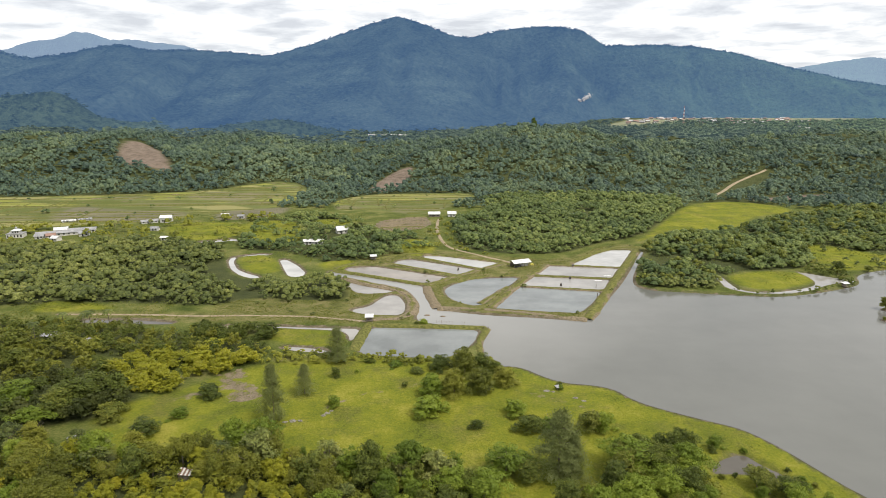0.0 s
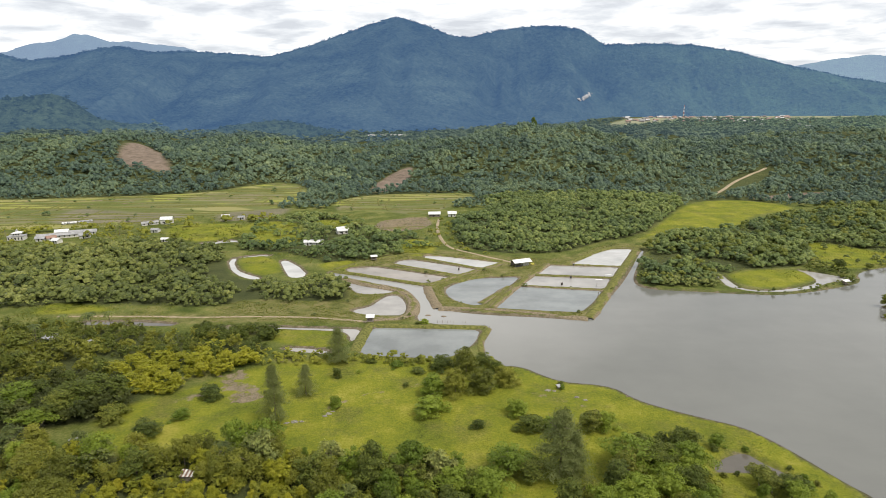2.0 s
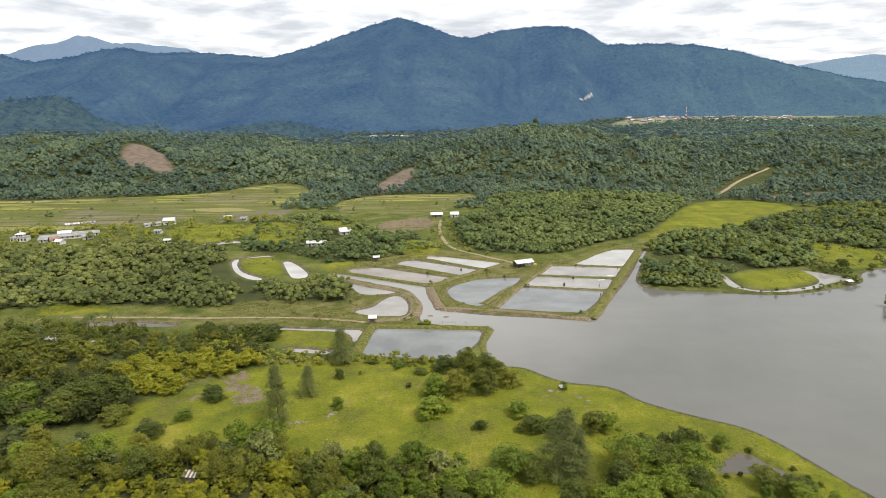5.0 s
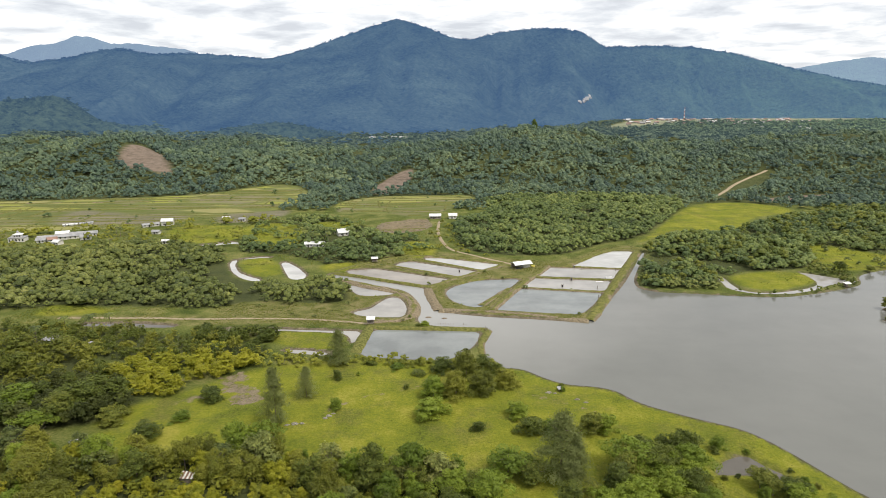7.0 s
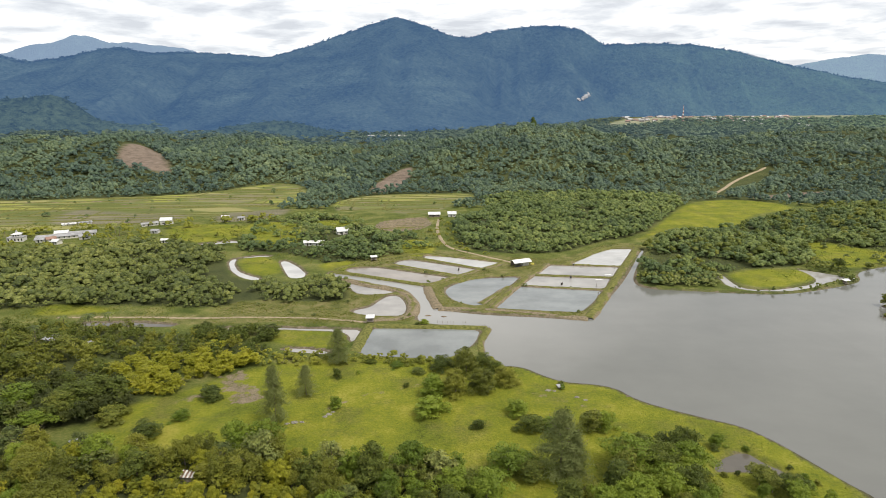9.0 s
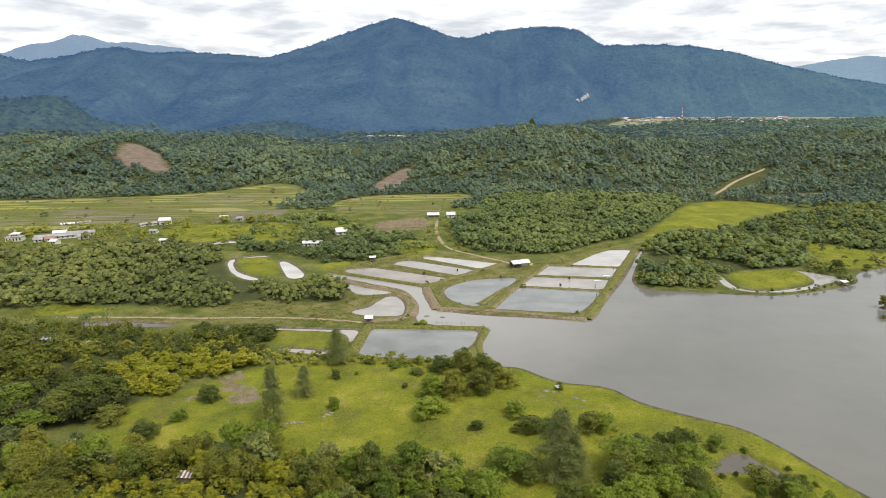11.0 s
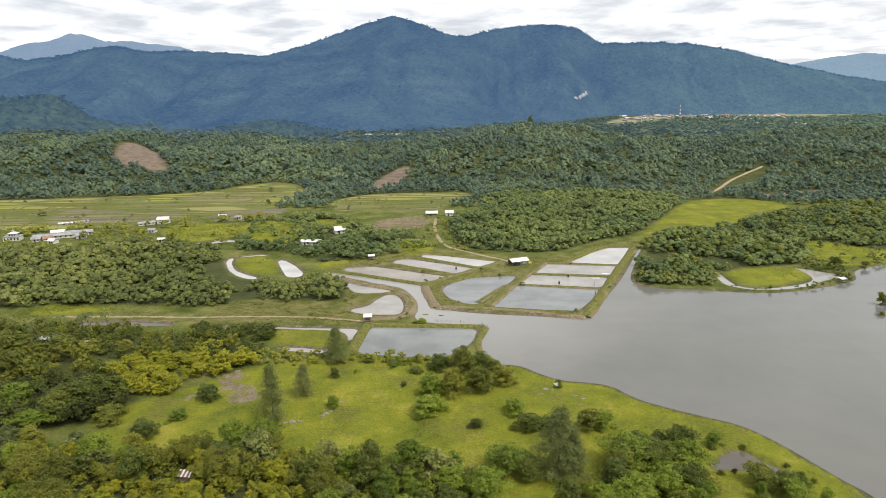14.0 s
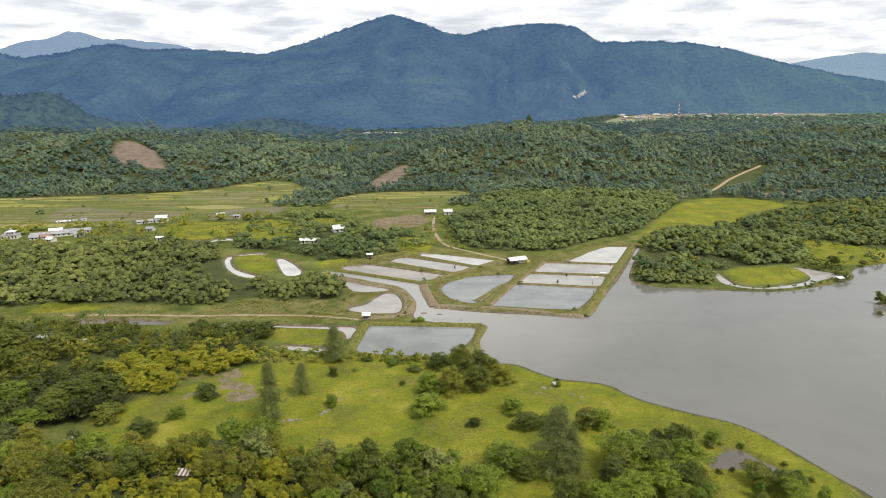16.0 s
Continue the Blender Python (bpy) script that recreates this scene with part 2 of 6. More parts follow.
CANAL_T = [(-70.2, 241.2), (-60.7, 241.2), (-47.6, 237.6), (-47.5, 234.6), (-62, 237)]
CANAL_W = [(-172.7, 273.8), (-149, 274.6), (-125.3, 270.8), (-127.2, 267.7), (-159.9, 270), (-169.4, 270.8)]
PUDDLE_N = [(-182.2, 444), (-171.8, 447.9), (-163.6, 453.8), (-150.3, 449.8), (-149.3, 444), (-160.9, 445.9), (-169, 440.2), (-177.4, 438.3)]
POND_SMALL = [(75.1, 152), (79.2, 156.4), (84.5, 159.3), (88.7, 159.9), (89.7, 155.9), (93.8, 150.4), (96.2, 146.2), (93, 146.5), (87, 149.8), (80.5, 150.6), (76, 149.8)]
PASTURE = [(-116.5, 174), (-104.6, 193.6), (-90.8, 203.2), (-77.2, 218.1), (-59.5, 226.1), (-33.2, 231.7), (-5.4, 226.1), (14.9, 226.1), (30, 220.7), (44.7, 205.9), (62.1, 201.4), (70.1, 188.8), (83.7, 180), (93.9, 174.3), (98.9, 166.7), (105.2, 151.4), (111.2, 138.5), (81.4, 123), (2.1, 123), (14.2, 139.9), (14.1, 158.2), (-14, 161.1), (-38.4, 166.7), (-65.8, 176.8), (-94, 175.4)]
RICE = [(-603.8, 656.8), (-481, 656.8), (-392.3, 673.5), (-294.4, 695.6), (-245.1, 744.2), (-203.4, 799.8), (-161.2, 733.9), (-150.5, 618.4), (-193.3, 565.2), (-231.4, 541.7), (-261.7, 509.9), (-299.4, 500), (-366.8, 495.3), (-444.2, 477)]
RICE_M = [(-116.1, 633.2), (-90.5, 673.5), (-53.8, 686.6), (3.9, 691.1), (43.3, 682.2), (17.9, 618.4), (-2.2, 584), (-22.7, 547.4), (-44.8, 568.2), (-78.9, 584), (-97.7, 565.2)]
MEADOW = [(138.6, 436.4), (162.4, 468.3), (198.9, 530.7), (251.2, 618.4), (307.4, 637), (342.1, 597.3), (327, 565.2), (281.1, 547.4), (250.7, 500), (214.9, 477), (171.2, 468.3)]
MEADOW_R = [(241.4, 397.2), (265.5, 436.4), (280, 429.1), (297.5, 397.2), (338.8, 386.6), (318.2, 361.6), (274.2, 364.2), (247, 359), (236.1, 369.6)]
MEADOW_U = [(244.2, 440.2), (257.6, 440.2), (247.5, 413.4), (230.3, 402), (223.9, 413.4)]
ISLE_L = [(-133.7, 383.7), (-131.6, 395.7), (-121.6, 400.4), (-108.8, 386.6), (-101.8, 369.6), (-100.8, 356.4), (-108.9, 351.4), (-118.3, 357.7)]
ISLE_R = [(166.8, 340.6), (170, 348.9), (187.7, 357.7), (212.5, 359), (220.4, 348.9), (213.3, 334.8), (190.5, 323.9), (175.7, 320.7), (166.9, 328.2)]
PADDOCK = [(-78.8, 261.9), (-46.9, 259), (-42.4, 252.8), (-42.2, 242.5), (-47.7, 238.2), (-68.2, 242.5), (-77.5, 250.2)]
GRASS_W = [(-204.4, 289.4), (-202, 303.8), (-166.2, 292), (-163.1, 286), (-200, 282.7)]
BANK_W = [(-183.2, 277.8), (-200, 282.7), (-162.6, 285.2), (-119.9, 282.7), (-84.6, 285.2), (-50.1, 278.6), (-14.6, 276.2), (-11.7, 271.5), (-35.5, 270), (-59.3, 270), (-91.6, 271.5), (-128.2, 270)]
GARDEN = [(-56.4, 525.3), (-32.5, 538.9), (-12.4, 547.4), (-8.9, 495.3), (-37.9, 477), (-58, 495.3)]
TRACKSIDE = [(-7.1, 536.1), (8.2, 541.7), (10.4, 422), (43.5, 392.6), (-1.6, 408.4), (-14, 459.9)]
CLEARINGS = [[(-174.6, 517.3), (-141, 529.3), (-113.5, 505.2), (-103.4, 447.9), (-121.5, 420.8), (-150.5, 449.3)], [(-117.9, 525.8), (-92.3, 535.8), (-69.6, 516.4), (-80.5, 492.2), (-103.9, 492.9)], [(-83.2, 380.3), (-53.3, 388.3), (-55.3, 363.1), (-70.1, 358.2)], [(-39.5, 446), (-10, 453.1), (-3.2, 402.5), (-23.9, 393.6)], [(-234.1, 514.2), (-186.9, 517.7), (-164, 506.9), (-156.8, 455.4), (-186.2, 442.6), (-218.3, 467.6)]]
LAGOON_BANK = [(223.6, 367), (237.1, 375), (241.1, 358.6), (237.6, 332), (230.5, 323.3), (227.5, 332.1), (224.8, 348.8), (219.2, 356.4)]
HOMES = [(-365.2, 492.9), (-316.5, 504.9), (-261.7, 509.9), (-226.9, 530.7), (-187.4, 547.4), (-163.9, 504.9), (-195.9, 477), (-237.2, 459.9), (-261, 440.2), (-320.1, 429.1)]
FAR_FIELD = [(663.6, 2682.1), (1420.9, 3764.3), (2744.3, 4917.2), (3344.5, 4521.9), (2322.6, 3133), (1578, 2817.3), (1290.5, 3047.7), (719.5, 2501.7)]
FAR_STRIP = [(192.9, 2204.6), (383.7, 2394.2), (605.7, 2501.7), (579.9, 2394.2), (360.7, 2249.1), (224.3, 2120.5)]
MARSH = [(-73.1, 364.2), (-47.6, 402), (-15.7, 422), (43.5, 392.6), (79.9, 386.6), (116.9, 432.7), (144.4, 432.7), (113.9, 361.6), (83.7, 301), (68.3, 270), (20.7, 277.8), (-3.9, 286), (-11.7, 270), (-48.3, 267.7), (-104.9, 279.4), (-115, 292), (-102.8, 307.7), (-65.4, 300.1), (-45.7, 305.7), (-60.8, 342.9)]
WORN = [(-87.4, 211.6), (-79.4, 218.1), (-71.3, 214.6), (-73.3, 205.9), (-63.7, 201.4), (-64.5, 197), (-74.1, 196.2), (-74.2, 202.3), (-81.9, 204.1)]
WORN_B = [(-96.1, 192), (-86, 201.4), (-77.3, 199.6), (-86.3, 192)]
WORN_C = [(29.3, 198.7), (34.6, 197), (43.8, 191.2), (52.1, 185.6), (49.8, 184.1), (41.5, 189.6), (30.8, 195.3)]
WORN_D = [(-42.3, 185.6), (-35.8, 192), (-28.8, 197.9), (-17, 201.4), (-8.1, 205.5), (-8, 203.6), (-16.9, 199.6), (-28.5, 195.7), (-34.7, 190), (-40.8, 183.7)]
SHORE_BUSH = [(111.4, 341.7), (116.1, 328.2), (136.2, 322.8), (153.7, 322.8), (160, 337.1), (137.9, 344.1), (121.2, 353.9)]
BANK_BUSH = [(156.2, 322.8), (166.5, 314.6), (181.7, 311.6), (201.9, 317.6), (227.1, 328.2), (238.6, 334.8), (230.7, 333.7), (205.6, 323.9), (184.4, 316.6), (168.5, 318.6)]
WOOD_FRONT = [(-157.3, 161.1), (-109, 161.1), (-73.8, 156.7), (-55.1, 159.3), (-35.6, 152.5), (-22.9, 153.1), (-3.8, 152.5), (11.7, 147.2), (15.2, 135.3), (11.4, 107.7), (-38.8, 88.3), (-132.6, 100.5)]
WOOD_RIGHT = [(38.7, 137.5), (46.6, 150.9), (57.1, 159.3), (66, 161.1), (71.6, 150.4), (69.6, 135.3), (58.6, 115.8), (24.6, 115.8), (25, 134.2)]
WOOD_SHORE = [(76.8, 135.3), (83.9, 146.7), (93.2, 144.2), (99.7, 137.5), (97, 131), (66.5, 119.3)]
WOOD_M_LEFT = [(-263.6, 289.4), (-375.3, 422), (-317.5, 425.5), (-264.7, 418.5), (-225.2, 444), (-184.2, 436.4), (-150, 405.2), (-127.7, 348.9), (-98.9, 337.1), (-59.9, 337.1), (-46.9, 305.7), (-65.4, 300.1), (-102.2, 305.7), (-114.7, 291.1), (-170.5, 300.1), (-207.8, 294.7)]
WOOD_M_MID = [(-148, 415.1), (-162.4, 500), (-137.3, 553.2), (-93.8, 541.7), (-58.6, 500), (-50.6, 468.3), (-14.8, 459.9), (-5.6, 422), (-17.1, 408.4), (-53.3, 386.6), (-69.7, 375.1), (-90.4, 395.7), (-111.5, 411.7)]
WOOD_M_RIGHT = [(8.8, 422), (8, 530.7), (45.7, 565.2), (40.5, 656.8), (138.3, 686.6), (255.2, 656.8), (241.4, 607.7), (188.3, 517.5), (147.9, 455.8), (115, 438.3), (83.5, 405.2), (44.5, 402)]
WOOD_M_EAST = [(110.6, 337.1), (140, 405.2), (165.2, 455.8), (211.1, 468.3), (248.5, 490.6), (323.7, 559.1), (439, 597.3), (534.8, 584), (366.3, 392.6), (300.9, 402), (266, 440.2), (234.2, 372.3), (215.4, 364.2), (166, 355.1), (154.8, 328.2), (115.4, 326)]
WOOD_CANAL = [(-118.4, 265.5), (-97.6, 258.3), (-74, 255.6), (-71.1, 246.3), (-85.8, 245), (-108.6, 247.6)]
HOME_TREES = [(-331.1, 422), (-378.6, 485.9), (-285.2, 500), (-222.6, 520.1), (-187.4, 547.4), (-140.2, 565.2), (-162.4, 500), (-150.3, 422), (-207.5, 451.8), (-254.7, 429.1)]
GROVE_LEFT = [(-228.1, 250.2), (-176.6, 246.9), (-130.9, 220.7), (-108.4, 201.4), (-103.8, 188), (-109.9, 178.2), (-139.2, 173.3), (-165.3, 170.6)]
SHRUB_GOLD = [(-124.6, 201.4), (-131.5, 226.1), (-106.5, 236.4), (-68.5, 226.1), (-75.5, 219.7), (-92.1, 201.4), (-105, 190.4)]
FRONT_GOLD = [(-92.2, 117.5), (-99, 141.8), (-89.2, 145.7), (-73.9, 145.7), (-53.4, 143.7), (-32.8, 138.9), (-30.7, 115.8)]
WOOD_HEDGE = [(-82.2, 235.2), (-51.8, 232.9), (-33.2, 231.7), (-0.9, 225), (17.1, 226.1), (21.1, 219.7), (-0.9, 217.6), (-32.1, 223.9), (-53.8, 220.7), (-76.1, 221.8)]
WOOD_W = [(-244.7, 270), (-172.2, 264), (-114.3, 255.6), (-93.5, 246.3), (-70.6, 242.5), (-79.7, 226.1), (-131.5, 226.1), (-178.8, 250.2), (-228.1, 250.2)]
RIDGE = [(-4367, 215), (-3642, 410), (-2967, 423), (-2633, 417), (-2537, 384), (-2438, 372), (-2198, 404), (-2025, 442), (-1907, 449), (-1759, 417), (-1457, 417), (-1223, 401), (-1039, 384), (-801, 442), (-580, 515), (-412, 569), (-262, 610), (-146, 575), (53, 499), (153, 490), (386, 537), (635, 553), (820, 531), (959, 442), (1226, 449), (1462, 442), (1734, 404), (2081, 320), (2430, 248), (2666, 215), (3125, 166), (4170, 83)]
RIDGE_BACK = [(-4786, 591), (-4003, 468), (-3354, 460), (-3188, 476), (-3103, 499), (-3017, 530), (-2892, 549), (-2778, 553), (-2726, 580), (-2662, 603), (-2600, 610), (-2521, 599), (-2444, 572), (-2374, 545), (-2304, 557), (-2183, 553), (-2104, 537), (-1963, 526), (-1823, 507), (-1757, 476), (-1484, 421), (-343, 358), (2120, 279), (2601, 370), (2840, 409), (3081, 437), (3328, 421), (3748, 358), (4585, 279)]
CASUARINAS = [(-54.1, 177.3, 20.1, 10.5), (-41.6, 224.4, 14.2, 11.0), (-48.5, 196.9, 11.2, 8.0), (31.5, 147.5, 20.1, 16.5), (35, 146.5, 14.4, 9.8)]
BUSHES = [(-80.7, 195.2, 5.4, 9.3), (-85.8, 180.2, 3.8, 6.8), (-106.9, 179.5, 6.2, 10.6), (-2.5, 178, 4.5, 13.2), (-8.1, 180.9, 3.7, 5.7), (-3.5, 194.3, 7.4, 10.1), (2.8, 199.5, 8.1, 9.9), (9.1, 195.6, 8.1, 9.3), (14.2, 194.7, 8.1, 9.3), (19.8, 200.4, 6.3, 8.3), (24.2, 196.9, 7.3, 9.0), (23.7, 181.7, 6.4, 8.4), (27.2, 172.4, 6.4, 10.3), (33.6, 171.4, 5.5, 7.3), (44.7, 171.8, 8.4, 9.2), (49.7, 171.8, 7.4, 8.1), (10.5, 173.8, 3.6, 5.2), (-36.5, 187, 5.3, 5.1), (-39.7, 210.6, 4.7, 4.3), (80.2, 161.8, 5.1, 4.9)]
SHRUBS = [(41.8, 202.2, 2.4, 3.2), (-8.9, 267.1, 2.7, 5.3), (-12.5, 266.4, 1.7, 3.2), (42, 200.4, 2.1, 2.9), (-13.9, 203.1, 2.1, 2.9), (-32.6, 214.5, 1.7, 2.2), (-9.4, 214.5, 2.3, 6.6), (-18.5, 220.7, 1.9, 6.7), (-28.8, 224.4, 1.8, 5.4)]
TALL = [(17.3, 149.6, 8.7, 13.3), (23.8, 146, 6.0, 10.1), (50.7, 149.1, 11.3, 13.9), (57.1, 149.6, 9.5, 13.3), (64.6, 148.6, 8.9, 12.5), (-59.5, 160.3, 11.6, 11.5), (-52.9, 160.3, 11.1, 10.4), (-18.8, 144.5, 13.2, 9.7), (-8.3, 146.5, 12.2, 10.5), (83.5, 143, 5.8, 8.0), (90.4, 139.2, 6.1, 7.9), (58.7, 136.8, 9.0, 12.5), (-143.7, 187.8, 9.2, 15.7), (-124.9, 182, 9.8, 15.3), (-128.4, 173.1, 7.5, 11.1), (-120.8, 187.8, 11.4, 15.7), (-92.2, 169.7, 5.2, 10.9)]
SCAR_L = [(-462.2, 866), (-493.5, 946), (-511.2, 1028), (-467, 1012), (-385.2, 858), (-356.2, 806), (-384.6, 810), (-426.1, 834)]
SCAR_M = [(-87.9, 704), (-85.5, 794), (-66.5, 856), (-42.6, 888), (-43.5, 810), (-57.2, 732), (-68.2, 704)]
SCAR_R = [(148.4, 686), (164.5, 712), (163.2, 678), (152.7, 638), (146.2, 652)]
SCAR_F = [(330.6, 648), (389.6, 678), (460.6, 690), (443.8, 664), (371.9, 646), (329.6, 634)]
DIKE_E = [(140.3, 426), (109.4, 360.5), (83.2, 304.8), (69, 275.4)]
DIKE_EF = [(40.7, 329.4), (87.9, 319.7)]
DIKE_FG = [(54.3, 350.3), (100.5, 343.1)]
DIKE_GH = [(67.6, 375.4), (112.4, 368.5)]
DIKE_H = [(77.7, 375.4), (113.8, 420.7), (139.7, 424.2)]
DIKE_S = [(-2.6, 291.1), (24.1, 287.7), (48.3, 281), (68.8, 274.6)]
DIKE_W = [(67.1, 376.8), (41.8, 330.5), (23.8, 290.3)]
DIKE_D1 = [(-8.6, 328.3), (-6.6, 310.6), (-2.3, 291.1)]
DIKE_D2 = [(-8.6, 328.3), (5.2, 335), (18.8, 347.9), (45.9, 350.3)]
DIKE_T = [(-67.9, 364.4), (-46.2, 389.9), (-15.2, 408.9), (38.8, 382.5)]
DIKE_IJ = [(-34.9, 388.4), (-14.7, 394.5), (23.1, 364.4)]
DIKE_JK = [(-45.8, 379.6), (-30.3, 376.8), (10.4, 349.1)]
DIKE_KS = [(-67.4, 361.8), (-48.9, 352.8), (-14.2, 333.8), (-8.6, 330.5)]
DIKE_R = [(-8.6, 330.5), (15.8, 356.6), (39.3, 379.6)]
DIKE_A1 = [(-35, 266.2), (-6.2, 264.7), (20.1, 262.5)]
DIKE_A2 = [(-34.1, 269.2), (-35.8, 256.2), (-37.4, 235.7)]
DIKE_A3 = [(20.1, 262.5), (15, 245.5), (15.3, 233.3)]
DIKE_B = [(-59.9, 345.5), (-43, 332.7), (-26.3, 324), (-17.4, 309.6), (-14.8, 291.1), (-16.8, 276.1), (-35.8, 273)]
TRACK = [(-4, 532.9), (-5.5, 483), (0, 437.5), (6.4, 417.7), (21.5, 402.7), (44, 379.9)]
BANK_TRACK = [(-187.3, 280.1), (-148.9, 280.1), (-117.9, 277.7), (-83, 279.3), (-49.4, 274.5), (-36.1, 270.6)]
HILL_ROAD = [(298, 668), (322, 700), (358, 750), (392, 786), (425, 806)]

# ---- shared tools ----
def hashed(i, j, seed):
    h = np.sin(i * 127.1 + j * 311.7 + seed * 74.7) * 43758.5453
    return h - np.floor(h)


def vnoise(x, y, seed=0):
    """Smooth value noise of 0 to 1, one cell a unit."""
    x, y = np.asarray(x, float), np.asarray(y, float)
    i, j = np.floor(x), np.floor(y)
    u, v = x - i, y - j
    u, v = u * u * (3 - 2 * u), v * v * (3 - 2 * v)
    a, b = hashed(i, j, seed), hashed(i + 1, j, seed)
    c, d = hashed(i, j + 1, seed), hashed(i + 1, j + 1, seed)
    return (a * (1 - u) + b * u) * (1 - v) + (c * (1 - u) + d * u) * v


def fnoise(x, y, seed=0, octaves=3):
    total, size, norm = 0.0, 1.0, 0.0
    for o in range(octaves):
        total = total + size * vnoise(x * 2 ** o, y * 2 ** o, seed + o * 13)
        norm += size
        size *= 0.5
    return total / norm


def rounded(points, times=2):
    """Corners cut, so that the outline runs in curves."""
    p = np.array(points, float)
    for _ in range(times):
        q = np.roll(p, -1, 0)
        p = np.stack([p * 0.75 + q * 0.25, p * 0.25 + q * 0.75], 1).reshape(-1, 2)
    return p


def eased(points, cut=3.0):
    """Straight sides with corners cut short, for dug ponds."""
    p = np.array(points, float)
    out = []
    for a, b, c in zip(np.roll(p, 1, 0), p, np.roll(p, -1, 0)):
        for e in (a, c):
            d = e - b
            out.append(b + d * min(0.3, cut / (np.linalg.norm(d) + 1e-9)))
    return np.array(out)


def inside(poly, x, y):
    """Signed distance: below 0 inside the outline."""
    x, y = np.asarray(x, float), np.asarray(y, float)
    best = np.full(x.shape, 1e9)
    odd = np.zeros(x.shape, bool)
    for (ax, ay), (bx, by) in zip(poly, np.roll(poly, -1, 0)):
        dx, dy = bx - ax, by - ay
        t = np.clip(((x - ax) * dx + (y - ay) * dy) / (dx * dx + dy * dy + 1e-9), 0, 1)
        best = np.minimum(best, (x - ax - t * dx) ** 2 + (y - ay - t * dy) ** 2)
        cross = (ay > y) != (by > y)
        odd ^= cross & (x < (bx - ax) * (y - ay) / (by - ay + 1e-12) + ax)
    return np.where(odd, -1, 1) * np.sqrt(best)


def near_inside(poly, x, y, margin=30):
    """inside(), worked out only round the outline; far off it is the margin."""
    out = np.full(np.shape(x), float(margin))
    lo, hi = poly.min(0) - margin, poly.max(0) + margin
    m = (x > lo[0]) & (x < hi[0]) & (y > lo[1]) & (y < hi[1])
    out[m] = inside(poly, x[m], y[m])
    return out


def step(a, b, v):
    t = np.clip((v - a) / (b - a), 0, 1)
    return t * t * (3 - 2 * t)


def mesh_of(name, verts, quads, materials, tint=None, smooth=False, clump=None, own=False):
    """A mesh from arrays: verts (n, 3), quads (m, 4)."""
    me = bpy.data.meshes.new(name)
    verts, quads = np.ascontiguousarray(verts, np.float32), np.ascontiguousarray(quads, np.int32)
    k = quads.shape[1]
    me.vertices.add(len(verts))
    me.vertices.foreach_set("co", verts.ravel())
    me.loops.add(quads.size)
    me.loops.foreach_set("vertex_index", quads.ravel())
    me.polygons.add(len(quads))
    me.polygons.foreach_set("loop_start", np.arange(0, quads.size, k, dtype=np.int32))
    me.polygons.foreach_set("loop_total", np.full(len(quads), k, np.int32))
    me.polygons.foreach_set("use_smooth", np.full(len(quads), smooth, bool))
    if tint is not None:
        me.attributes.new("tint", "FLOAT", "POINT").data.foreach_set("value", np.ascontiguousarray(tint, np.float32))
    if clump is not None:
        me.attributes.new("clump", "FLOAT", "POINT").data.foreach_set("value", np.ascontiguousarray(clump, np.float32))
    if own:
        me.attributes.new("own", "FLOAT", "POINT").data.foreach_set("value", np.ones(len(verts), np.float32))
    me.update(calc_edges=True)
    for m in materials if isinstance(materials, (list, tuple)) else [materials]:
        me.materials.append(m)
    return me


def grid_quads(rows, cols):
    i = np.arange(rows - 1)[:, None] * cols + np.arange(cols - 1)[None, :]
    return np.stack([i, i + 1, i + cols + 1, i + cols], -1).reshape(-1, 4)


def part(name, bm, material, parent, label=""):
    """Links a bmesh as one mesh object under a thing or a part."""
    me = bpy.data.meshes.new(name)
    bm.normal_update()
    bm.to_mesh(me)
    bm.free()
    me.materials.append(material)
    ob = new(name, me)
    ob.parent = parent
    return tagged(ob, label)


def box(x, y, z, sx, sy, sz, bevel=0.0, bm=None, turn=0.0):
    """A box that stands on z, centred on x and y."""
    bm = bm or bmesh.new()
    made = bmesh.ops.create_cube(bm, size=1)["verts"]
    m = Matrix.Translation((x, y, z + sz / 2)) @ Matrix.Rotation(turn, 4, "Z") @ Matrix.Diagonal((sx, sy, sz, 1))
    bmesh.ops.transform(bm, matrix=m, verts=made)
    if bevel:
        edges = list({e for v in made for e in v.link_edges})
        bmesh.ops.bevel(bm, geom=edges, offset=bevel, segments=1, affect="EDGES")
    return bm


# ---- ground ----
SOFT = (LAKE, CHANNEL, POND_B, POND_C)
DUG = (POND_SMALL, POND_A, POND_D, POND_E, POND_F, POND_G, POND_H, POND_I, POND_J, POND_K, LOOP_L, LOOP_M, LOOP_T, LOOP_R, CANAL_S, CANAL_T, CANAL_W, PUDDLE_N)
WATERS = [rounded(p, 2) for p in SOFT] + [eased(p) for p in DUG]


